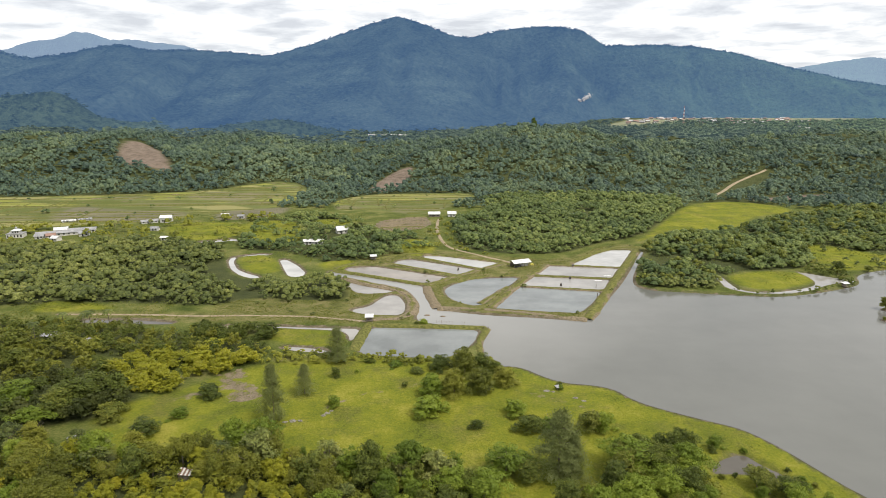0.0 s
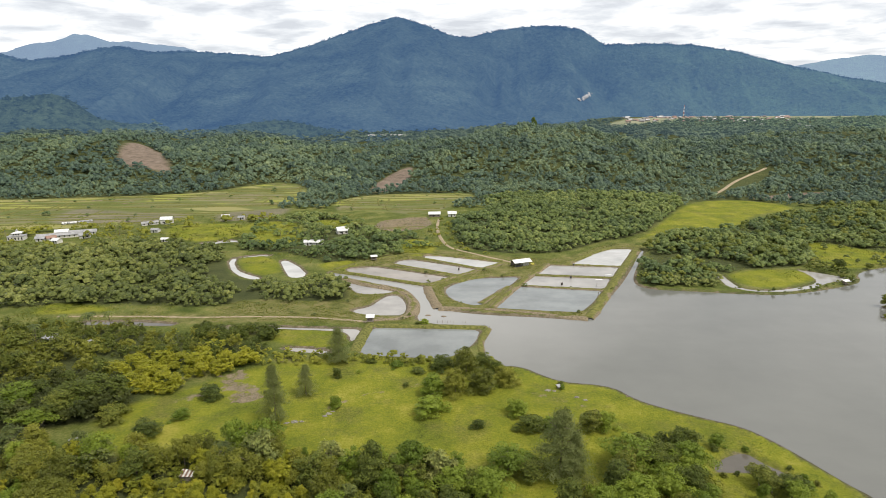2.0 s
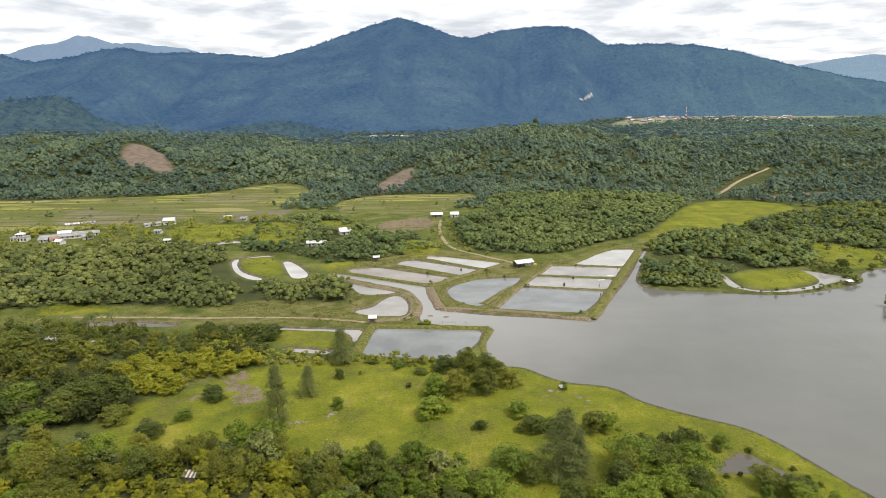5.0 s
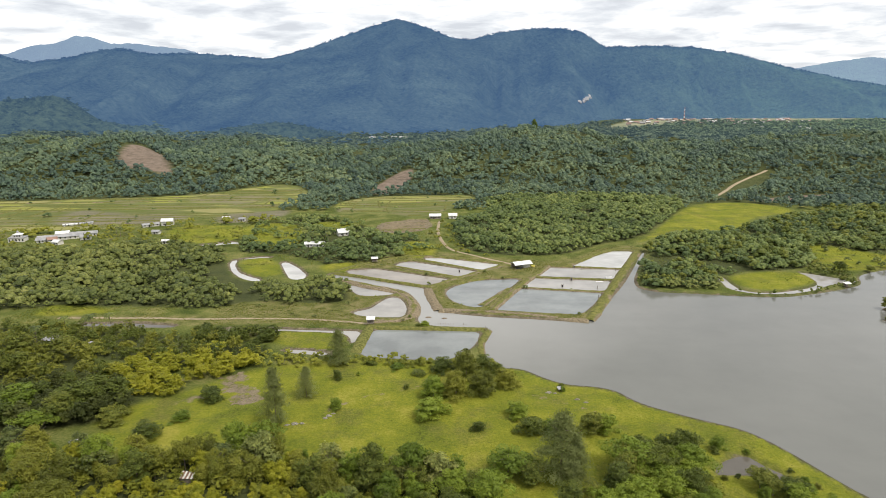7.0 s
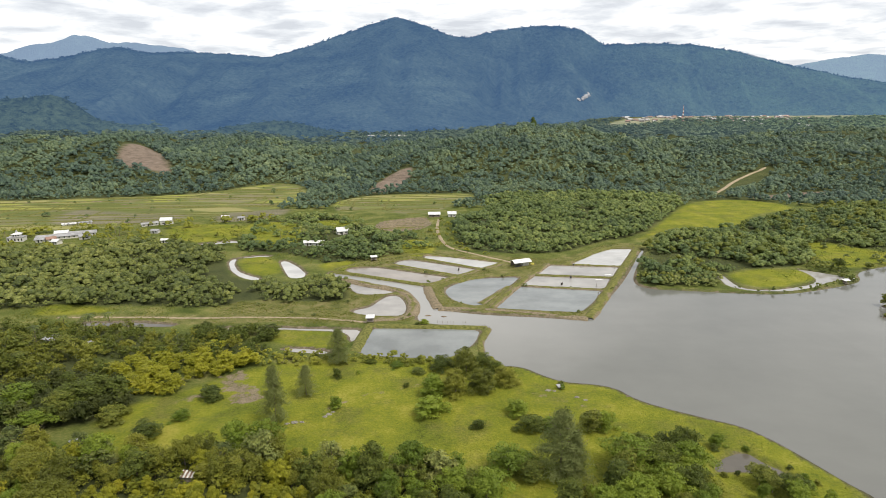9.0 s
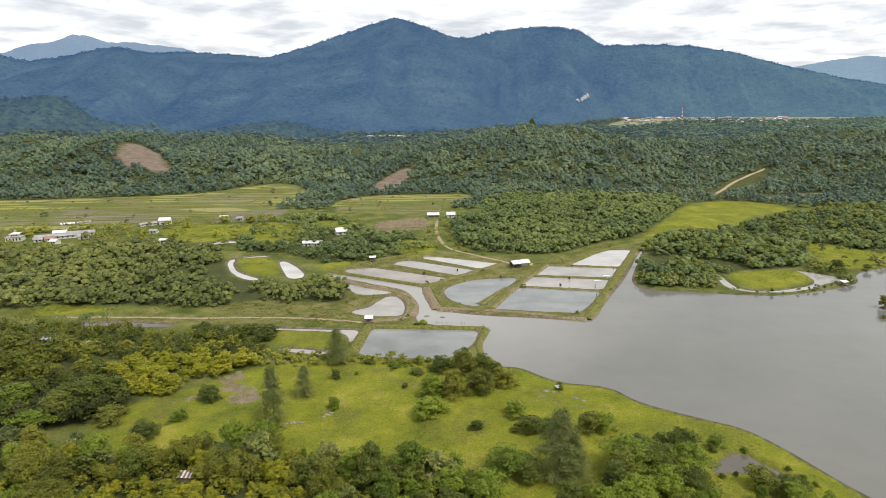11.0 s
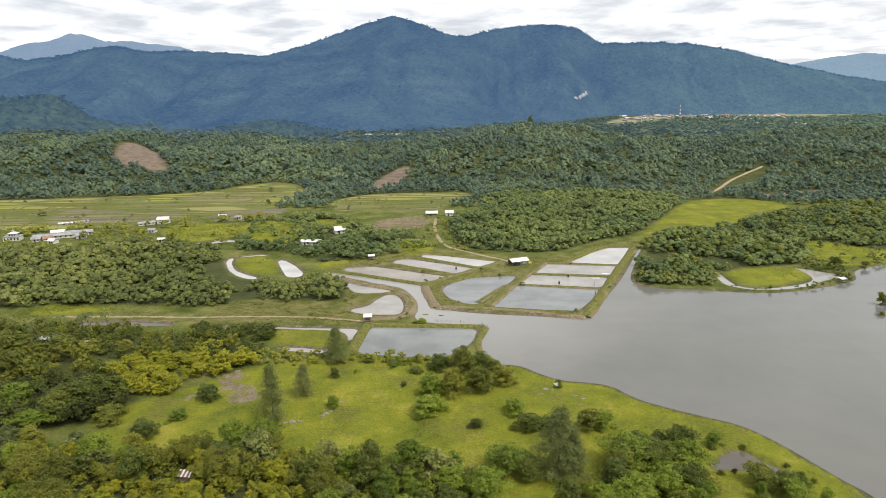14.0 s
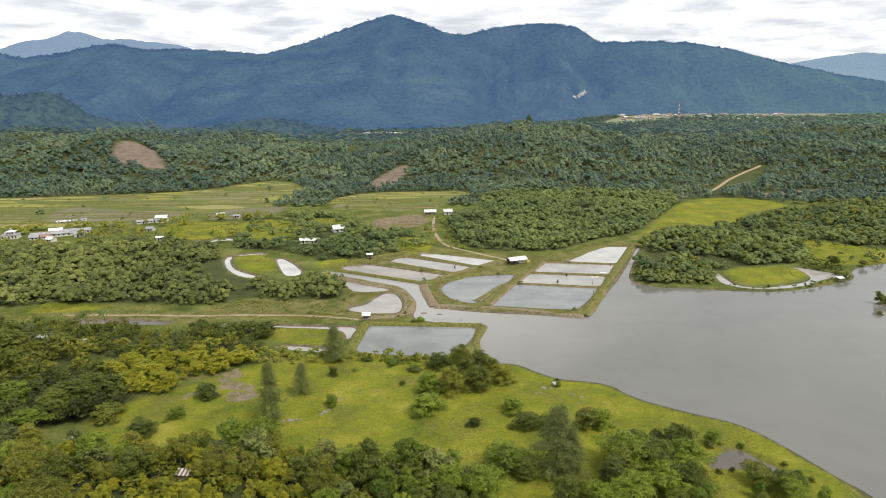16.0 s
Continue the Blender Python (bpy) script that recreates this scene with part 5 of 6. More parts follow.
def crown_of(rng, lobes, per, leaf, form="round", loose=0.45, up=0.3, size=(0.09, 0.165), core=0.14):
    """A crown of unit width and height: separate leafy boughs with dark gaps between, round a thin core; also each bough's own tone."""
    C, N, T, L = [], [], [], []
    ph, lean = rng.uniform(0, 6.28, 3), rng.normal(size=2) * 0.07
    for i in range(lobes):
        h, a = (i + rng.uniform(0, 1)) / lobes, i * 2.4 + rng.uniform(-0.6, 0.6)
        if form == "tall":
            z, wide = 0.22 + 0.70 * h, 0.40 * math.sqrt(max(0.04, 1 - h)) * (0.65 + 0.6 * min(h, 0.5)) + 0.04
        elif form == "spread":
            z, wide = 0.45 + 0.44 * h, 0.47 * math.sqrt(1 - 0.8 * h * h)
        elif form == "low":
            z, wide = 0.06 + 0.76 * h, 0.44 * math.sqrt(1 - 0.9 * h * h)
        else:
            z, wide = 0.16 + 0.72 * h, 0.44 * math.sqrt(max(0.05, 1 - ((h - 0.35) / 0.74) ** 2))
        wide *= 0.80 + 0.20 * math.sin(2 * a + ph[0]) + 0.14 * math.sin(3 * a + ph[1])
        reach = wide * math.sqrt(rng.uniform(0.25, 1.0))
        r = rng.uniform(*size) * (1.15 - 0.3 * h)
        n = max(4, int(per * (r / (0.5 * (size[0] + size[1]))) ** 1.6))
        d = rng.normal(size=(n, 3))
        d[:, 2] = np.where(d[:, 2] < -0.35, -d[:, 2], d[:, 2])
        d /= np.linalg.norm(d, axis=1)[:, None]
        c = np.array([math.cos(a) * reach + lean[0] * h, math.sin(a) * reach + lean[1] * h, z])
        C.append(c + d * r * rng.uniform(0.6, 1.12, n)[:, None] * np.array([1.1, 1.1, 0.72]))
        N.append(d + rng.normal(size=(n, 3)) * loose + np.array([0, 0, up]))
        T.append(np.full(n, rng.uniform(0, 1)))
        L.append(np.full(n, leaf))
    n = int(lobes * per * core)
    d = rng.normal(size=(n, 3))
    d /= np.linalg.norm(d, axis=1)[:, None]
    C.append(np.array([0, 0, 0.5 if form != "spread" else 0.62]) + d * np.array([0.3, 0.3, 0.26]) * rng.uniform(0.3, 1.0, n)[:, None])
    N.append(d + rng.normal(size=(n, 3)) * 0.3)
    # Core leaves take the darker tones, standing for shade inside the crown.
    T.append(rng.uniform(0, 0.5, n))
    L.append(np.full(n, leaf * 2.0))
    L = np.concatenate(L)
    v, q = leaves(rng, np.concatenate(C), np.concatenate(N), L, L * 0.8, 3)
    return v, q, np.repeat(np.concatenate(T), 3)


def airy_crown(rng):
    """Small leaf sprays on separate limbs, with much light between."""
    C, N = [], []
    for i in range(34):
        a, h = i * 2.4, rng.uniform(0.3, 1.0)
        reach = 0.48 * math.sqrt(max(0.1, 1.1 - h * h)) * rng.uniform(0.4, 1.0)
        c = np.array([math.cos(a) * reach, math.sin(a) * reach, h - 0.05])
        d = rng.normal(size=(46, 3)) * np.array([0.075, 0.075, 0.03])
        C.append(c + d)
        N.append(np.array([0, 0, 0.9]) + d * 4 + rng.normal(size=(46, 3)) * 0.4)
    v, q = leaves(rng, np.concatenate(C), np.concatenate(N), 0.075, 0.06, 3)
    return v, q, np.repeat(np.repeat(rng.uniform(0, 1, 34), 46), 3)


def canopy(rng, lobes, sprays, leaf, form="round", sides=5, size=(0.13, 0.21)):
    """A crown seen from afar, of unit size: rounded leafy boughs heaped on one another, with loose sprays; also each bough's own tone."""
    V, Q, T, ang = [], [], [], np.arange(sides) * 2 * math.pi / sides
    S, D = [], []
    for i in range(lobes):
        h, a = (i + rng.uniform(0, 1)) / lobes, i * 2.4 + rng.uniform(-0.5, 0.5)
        z, wide = {"tall": (0.30 + 0.56 * h, 0.30 * (1 - 0.8 * h)), "spread": (0.52 + 0.26 * h, 0.38 * math.sqrt(1 - 0.9 * h * h)), "low": (0.22 + 0.5 * h, 0.36 * math.sqrt(1 - 0.9 * h * h))}.get(form, (0.28 + 0.52 * h, 0.36 * math.sqrt(max(0.03, 1 - (1.3 * h - 0.35) ** 2))))
        reach, r = wide * rng.uniform(0.6, 1.1), rng.uniform(*size) * (1.1 - 0.2 * h)
        c = np.array([math.cos(a) * reach, math.sin(a) * reach, z])
        t = rng.uniform(0, 6.28)
        ring = [np.stack([np.cos(ang + t + u) * r * w, np.sin(ang + t + u) * r * w, np.full(sides, r * y)], 1) for w, y, u in ((1.0, -0.45, 0), (0.84, 0.45, 0.5))]
        ring = np.concatenate(ring + [np.array([[0, 0, 0.86 * r]])]) * rng.uniform(0.72, 1.24, (2 * sides + 1, 1))
        base = sum(len(v) for v in V)
        V.append(c + ring)
        T.append(np.full(len(ring), rng.uniform(0, 1)))
        for s in range(sides):
            p, n = base + s, base + (s + 1) % sides
            Q += [(p, n, p + sides), (n, n + sides, p + sides), (p + sides, n + sides, base + 2 * sides)]
        m = max(1, sprays // lobes)
        d = rng.normal(size=(m, 3))
        d[:, 2] = np.abs(d[:, 2])
        d /= np.linalg.norm(d, axis=1)[:, None]
        S.append(c + d * r * 1.02)
        D.append(d + rng.normal(size=(m, 3)) * 0.5)
    v, q = np.concatenate(V), np.array(Q)
    if not sprays:
        return v, q, np.concatenate(T)
    lv, lq = leaves(rng, np.concatenate(S), np.concatenate(D), leaf, leaf * 0.8, 3)
    return np.concatenate([v, lv]), np.concatenate([q, lq + len(v)]), np.concatenate(T + [rng.uniform(0, 1, len(lv) // 3).repeat(3)])


def needle_crown(rng, limbs, per, leaf):
    """A feathery spire: drooping twigs along uneven limbs, with gaps between."""
    C, N = [], []
    for i in range(limbs):
        h = 0.08 + 0.90 * (i + rng.uniform(0, 1)) / limbs
        a = i * 2.4 + rng.uniform(-0.5, 0.5)
        reach = 0.5 * min(1.0, h * 6 + 0.3) * (1.03 - h) ** 0.78 * rng.uniform(0.55, 1.1)
        t = np.sqrt(rng.uniform(0.05, 1.0, per))
        p = np.stack([np.cos(a) * reach * t, np.sin(a) * reach * t, h + 0.10 * reach * t * (1.4 - t)], 1)
        p += rng.normal(size=(per, 3)) * np.array([0.045, 0.045, 0.018])
        C.append(p)
        N.append(np.array([math.cos(a), math.sin(a), 0.9]) + rng.normal(size=(per, 3)) * 0.5)
    v, q = leaves(rng, np.concatenate(C), np.concatenate(N), leaf, leaf * 0.45, 3)
    return v, q, np.repeat(np.repeat(rng.uniform(0, 1, limbs), per), 3)


def stem_of(rng, top, spread, limbs, radius):
    """A tapered trunk with limbs, of unit size."""
    V, Q = [], []

    def tube(a, b, ra, rb, sides=6, bend=0.0):
        base, rings = sum(len(v) for v in V), 4
        a, b = np.array(a), np.array(b)
        side = np.array([rng.uniform(-1, 1), rng.uniform(-1, 1), 0]) * bend
        ang = np.arange(sides) * 2 * math.pi / sides
        for i in range(rings):
            t = i / (rings - 1)
            c = a + (b - a) * t + side * math.sin(t * math.pi)
            r = ra + (rb - ra) * t
            V.append(np.stack([c[0] + np.cos(ang) * r, c[1] + np.sin(ang) * r, np.full(sides, c[2])], 1))
        for i in range(rings - 1):
            for j in range(sides):
                k = (j + 1) % sides
                Q.append((base + i * sides + j, base + i * sides + k, base + (i + 1) * sides + k, base + (i + 1) * sides + j))

    tube((0, 0, -0.03), (0, 0, top), radius, radius * 0.35, 7, 0.03)
    for i in range(limbs):
        a, z = i * 2.4 + rng.uniform(-0.4, 0.4), top * rng.uniform(0.35, 0.8)
        s = spread * rng.uniform(0.6, 1.0)
        tube((0, 0, z), (math.cos(a) * s, math.sin(a) * s, min(0.9, z + s * rng.uniform(0.5, 1.1))), radius * 0.5, radius * 0.12, 5, 0.02)
    return np.concatenate(V), np.array(Q)


rng = np.random.default_rng(7)


def tree_model(name, crown, stem, leaf_material, label, category="tree"):
    """A tree of unit height and width, to be copied and scaled."""
    root = new(name)
    tagged(root, label, category, kind="")
    c = new("crown", mesh_of("crown", crown[0], crown[1], leaf_material, clump=crown[2], own=True))
    t = new("trunk", mesh_of("trunk", *stem, BARK, smooth=True))
    c.parent = t.parent = root
    return root


def plant(model, x, y, height, width, label="", group="", sink=0.0):
    ob = copy_thing(model, pose(x, y, float(ground_z(x, y)[0]) - sink, 0, 0, rng.uniform(0, 360)))
    ob.scale = (width, width * rng.uniform(0.9, 1.1), height)
    return tagged(ob, label, "", group)


BROAD = [tree_model("broadleaf_tree", crown_of(rng, lobes, per, 0.045, form), stem_of(rng, 0.75, 0.3, 5, 0.022), m, "broadleaf tree with " + look_of) for m, form, lobes, per, look_of in (
    (LEAF_RICH, "round", 28, 104, "a dense rounded green crown"), (LEAF_RICH, "tall", 28, 104, "a tall uneven green crown"), (LEAF_DARK, "round", 25, 112, "a dense dark green crown"),
    (LEAF_DARK, "spread", 25, 112, "a wide flat-topped dark crown"), (LEAF_RICH, "spread", 25, 112, "a wide flat-topped green crown"), (LEAF_DARK, "tall", 30, 108, "a tall uneven dark crown"))]
GOLD = [tree_model("broadleaf_tree", crown_of(rng, 26, 112, 0.048, form), stem_of(rng, 0.7, 0.3, 5, 0.022), LEAF_YELLOW, "broadleaf tree with yellow-green young leaves") for form in ("round", "tall")]
KHAKI = [tree_model("broadleaf_tree", crown_of(rng, 30, 96, 0.044, form, 0.6), stem_of(rng, 0.8, 0.34, 8, 0.02), LEAF_KHAKI, "broadleaf tree with a ragged khaki-green crown") for form in ("tall", "round", "spread")]
BUSH = [tree_model("bush", crown_of(rng, 26, 105, 0.052, "low"), stem_of(rng, 0.5, 0.3, 6, 0.02), m, "low rounded green bush on grass", "bush") for m in (LEAF_DARK, LEAF_RICH, LEAF_KHAKI, LEAF_RICH)]
AIRY = [tree_model("broadleaf_tree", airy_crown(rng), stem_of(rng, 0.86, 0.42, 11, 0.017), LEAF_OLIVE, "slender tree with an open airy crown") for _ in range(2)]
PINE = [tree_model("casuarina_tree", needle_crown(rng, 92, 110, 0.032), stem_of(rng, 0.96, 0.3, 8, 0.02), LEAF_NEEDLE, "tall feathery grey-green casuarina tree") for _ in range(2)]

for i, (x, y, h, w) in enumerate(CASUARINAS):
    plant(PINE[i % 2], x, y, h, w * 1.25)
for i, (x, y, h, w) in enumerate(BUSHES[:3] + BUSHES[11:]):
    plant(BUSH[i % 2], x, y, h, w * 1.12, group="bushes in the pasture", sink=0.1)
THICKET = [(-4.0, 197.2, 8.6, 10.2, 1), (3.8, 196.7, 10.8, 9.8, 2), (13.2, 198.0, 10.0, 10.7, 2), (8.1, 212.8, 11.9, 11.3, 2), (-0.9, 216.2, 6.5, 9.3, 0), (14.9, 219.8, 6.1, 7.6, 0), (22.2, 204.2, 8.0, 9.7, 2), (19.7, 213.7, 6.5, 7.5, 0), (-4.5, 182.4, 7.3, 12.3, 3)]
for x, y, h, w, m in THICKET:
    plant(BUSH[m], x, y, h, w * 1.1, ("rounded green tree in a thicket by the pond", "green bush at the edge of a thicket", "olive-green rounded tree in a thicket by the pond", "bright green rounded bush on grass")[m], "thicket by the pond", 0.1)
for i, (x, y, h, w) in enumerate(SHRUBS):
    plant(BUSH[i % 2], x, y, h, w * 1.12, "small low shrub on grass", "bushes in the pasture", 0.1)
for i, (x, y, h, w) in enumerate(TALL):
    plant(BROAD[(i * 5) % 6], x, y, h, w * 1.1, group="trees by the pasture")


def scatter(outline, space, seed, margin=0.0):
    """Uneven planting places inside an outline, clear of water."""
    return scatter_in(rounded(outline, 1), space, seed, margin)


def scatter_in(p, space, seed, margin=0.0):
    p = np.array(p, float)
    r = np.random.default_rng(seed)
    lo, hi = p.min(0), p.max(0)
    gx, gy = np.meshgrid(np.arange(lo[0], hi[0], space), np.arange(lo[1], hi[1], space))
    x = (gx + r.uniform(-0.45, 0.45, gx.shape) * space).ravel()
    y = (gy + r.uniform(-0.45, 0.45, gx.shape) * space).ravel()
    ok = (inside(p, x, y) < -margin) & (np.abs(x) < 0.775 * y + 20)
    x, y = x[ok], y[ok]
    dry = shore(x, y) > 0.5
    return x[dry], y[dry]


for outline, space, models, lo, hi, seed in ((WOOD_FRONT, 5.6, BROAD + BROAD[:2] + AIRY, 5, 11, 1), (FRONT_GOLD, 4.2, GOLD, 3, 5.0, 6), (WOOD_RIGHT, 6.3, BROAD, 6, 11, 3), (WOOD_SHORE, 6, BROAD, 4, 7, 4)):
    r = np.random.default_rng(seed + 50)
    for x, y in zip(*scatter(outline, space, seed)):
        if y < 126 or math.hypot(x + 69.4, y - 146) < 3.2 or math.hypot(x + 110.5, y - 161.5) < 3.5 or (outline is WOOD_FRONT and inside(rounded(FRONT_GOLD), x, y) < 0):
            continue
        h = r.uniform(lo, hi)
        kinds = models
        if outline is WOOD_FRONT and x < -28 + 14 * (fnoise(y / 9, 0.3, 5, 1) - 0.5):
            kinds = KHAKI + KHAKI + AIRY + GOLD[:1] + BROAD[1:4]
        plant(kinds[r.integers(len(kinds))], x, y, h, h * r.uniform(0.8, 1.25), group="trees of the near woods")
plant(BROAD[1], 169, 1150, 25, 17, "tall tree standing high over the hill forest", "trees on the hills")
for x, y, h, w in ((237.8, 354, 8, 9), (259.7, 359, 4.5, 6), (233, 343, 3.5, 4.5)):
    plant(BROAD[3], x, y, h, w, "dark tree leaning over the lagoon bank", "trees on the lagoon bank")
for i, (x, y, h) in enumerate(((88, 151.1, 2.6), (88.4, 160.4, 1.8), (89.2, 147.4, 2.4), (91.2, 145.2, 2.2), (92.4, 142.8, 2.8), (86.1, 145.8, 3.2), (79.2, 160.2, 2.4), (80.4, 163, 2.0), (76, 147.2, 1.6), (80, 148.2, 1.4), (97.6, 146.6, 1.5), (99.2, 143.4, 1.6), (95.8, 150.6, 1.3))):
    plant(BUSH[(0, 3, 2)[i % 3]], x, y, h, h * 1.5, "small shrub at the edge of a pool", "shrubs round the pool", 0.1)
# overgrown islets in the lake
for x, y, s, seed in ((222, 290, 1.0, 40), (210.5, 274.5, 0.62, 43)):
    islet = lump("islet", x, y, 4.2 * s, 2.4 * s, 0.9, MUD, "small overgrown mud islet in the lake", "islet", seed)
    islet.location.z = -0.15
for x, y, h, w in ((221, 290, 7.5, 6.0), (224.5, 290.3, 5.0, 5.5), (210.5, 274.5, 1.8, 3.6)):
    ob = copy_thing(BUSH[0], pose(x, y, 0.2, 0, 0, 40 * x))
    ob.scale = (w, w, h)
    tagged(ob, "dark overhanging bush on a lake islet", "", "bushes on the islets")

for root in BROAD + GOLD + KHAKI + BUSH + PINE + AIRY:
    for ob in (*root.children, root):
        bpy.data.objects.remove(ob)


def glades(places, seed):
    """Leave small uneven openings in a wood."""
    x, y = places
    ok = fnoise(x / 34, y / 26, seed, 2) < 0.78
    return x[ok], y[ok]


HOMESTEADS = ((-124, 341, 10), (-110, 334, 11), (-136, 354, 10), (-94, 336, 9), (-143, 372, 9), (-196, 534, 6), (-232, 475, 6), (-318, 510, 9), (-326, 446, 10), (-209, 440, 5), (-80, 465, 10), (-80, 452, 8), (-95, 424, 9), (0, 536, 14), (-237, 508, 11), (-250, 498, 13), (-232, 476, 8), (-300, 462, 24), (-285, 440, 10), (-322, 448, 11), (-168, 242, 3), (49, 362, 9))


def clear(x, y):
    """Keep the ground before houses and round the ring ditch free."""
    ok = np.ones(len(x), bool)
    for hx, hy, r in HOMESTEADS:
        ok &= np.hypot(x - hx, y - hy) > r
    for p in CLEARINGS:
        ok &= (near_inside(rounded(p, 1), x, y) > 0) | (fnoise(x / 14, y / 9, 33, 2) > 0.60)
    return x[ok], y[ok]


def tone(x, y):
    """Which parts of the hills carry old dark forest (low) and which young light growth (high), by bearing."""
    old = np.interp(x / np.maximum(y, 100) * 1000, (-730, -560, -420, -300, -150, -30, 50, 200, 340, 470, 560, 730), (0.38, 0.42, 0.34, 0.34, 0.28, 0.34, 0.62, 0.74, 0.66, 0.56, 0.42, 0.34))
    return np.where(y > 620, old, 0.5)


def wood(name, places, models, size, material, seed, label, slim=(1.15, 1.7), own=0.5, category="woods"):
    """Many trees in one mesh: copies of small crowns, each turned, scaled and tinted."""
    r = np.random.default_rng(seed)
    x, y = clear(*places)
    z = ground_z(x, y)
    V, Q, T, K, base = [], [], [], [], 0
    kind = r.integers(len(models), size=len(x))
    for m, (v, q, clump) in enumerate(models):
        k = np.flatnonzero(kind == m)
        if not len(k):
            continue
        h = size[0] + (size[1] - size[0]) * r.uniform(0, 1, len(k)) ** 1.9 * 1.4
        w = h * r.uniform(*slim, len(k))
        a = r.uniform(0, 2 * math.pi, len(k))
        c, s = np.cos(a)[:, None], np.sin(a)[:, None]
        vx = (v[None, :, 0] * c - v[None, :, 1] * s) * w[:, None] + x[k][:, None]
        vy = (v[None, :, 0] * s + v[None, :, 1] * c) * w[:, None] + y[k][:, None]
        vz = v[None, :, 2] * h[:, None] + z[k][:, None]
        V.append(np.stack([vx, vy, vz], -1).reshape(-1, 3))
        Q.append((q[None] + base + (np.arange(len(k)) * len(v))[:, None, None]).reshape(-1, q.shape[1]))
        patch = np.clip(tone(x[k], y[k]) + 3.0 * (fnoise(x[k] / 80, y[k] / 80, seed, 3) - 0.5), 0, 1)
        K.append(np.tile(clump, len(k)))
        T.append(np.repeat(np.clip((1 - own) * patch + own * r.uniform(0, 1, len(k)), 0, 0.999), len(v)))
        base += len(k) * len(v)
    me = mesh_of(name, np.concatenate(V), np.concatenate(Q), material, np.concatenate(T), True, np.concatenate(K))
    return tagged(new(name, me), label, category, kind="stuff")


SPRAY = [airy_crown(rng) for _ in range(2)]
THICK = [crown_of(rng, 16, 36, 0.084, form) for form in ("round", "tall", "spread", "round", "low")]
LOOSE = [crown_of(rng, 11, 22, 0.10, form, 0.45, 0.3, (0.10, 0.18)) for form in ("round", "tall", "spread", "round", "low")]
MID = [canopy(rng, 6, 42, 0.085, form, 5, (0.12, 0.23)) for form in ("round", "low", "spread", "round", "tall", "low", "spread")]
FAR = [canopy(rng, 5, 25, 0.10, form, 4, (0.15, 0.25)) for form in ("round", "spread", "tall", "round", "spread", "low", "round")]
TOP = [canopy(rng, 2, 0, 0.1, "round", 4, (0.25, 0.36)) for _ in range(4)]
TUFT = [crown_of(rng, 4, 4, 0.36, "round", 0.3, 0.4, (0.18, 0.28)) for _ in range(5)]
GROVE_DEEP = [(-176, 192), (-150, 205), (-128, 206), (-112, 201.4), (-103.8, 188), (-109.9, 178.2), (-139.2, 173.3), (-165.3, 170.6)]
GROVE_WEST = [(-228, 252), (-176.6, 247), (-135, 224), (-112, 203), (-150, 200), (-176, 190), (-200, 200)]
GROVE_TOP, TOPS_LEFT, TOPS_RIGHT, TOPS_EAST = GROVE_LEFT + [], WOOD_M_LEFT + [], WOOD_M_RIGHT + [], WOOD_M_EAST + []
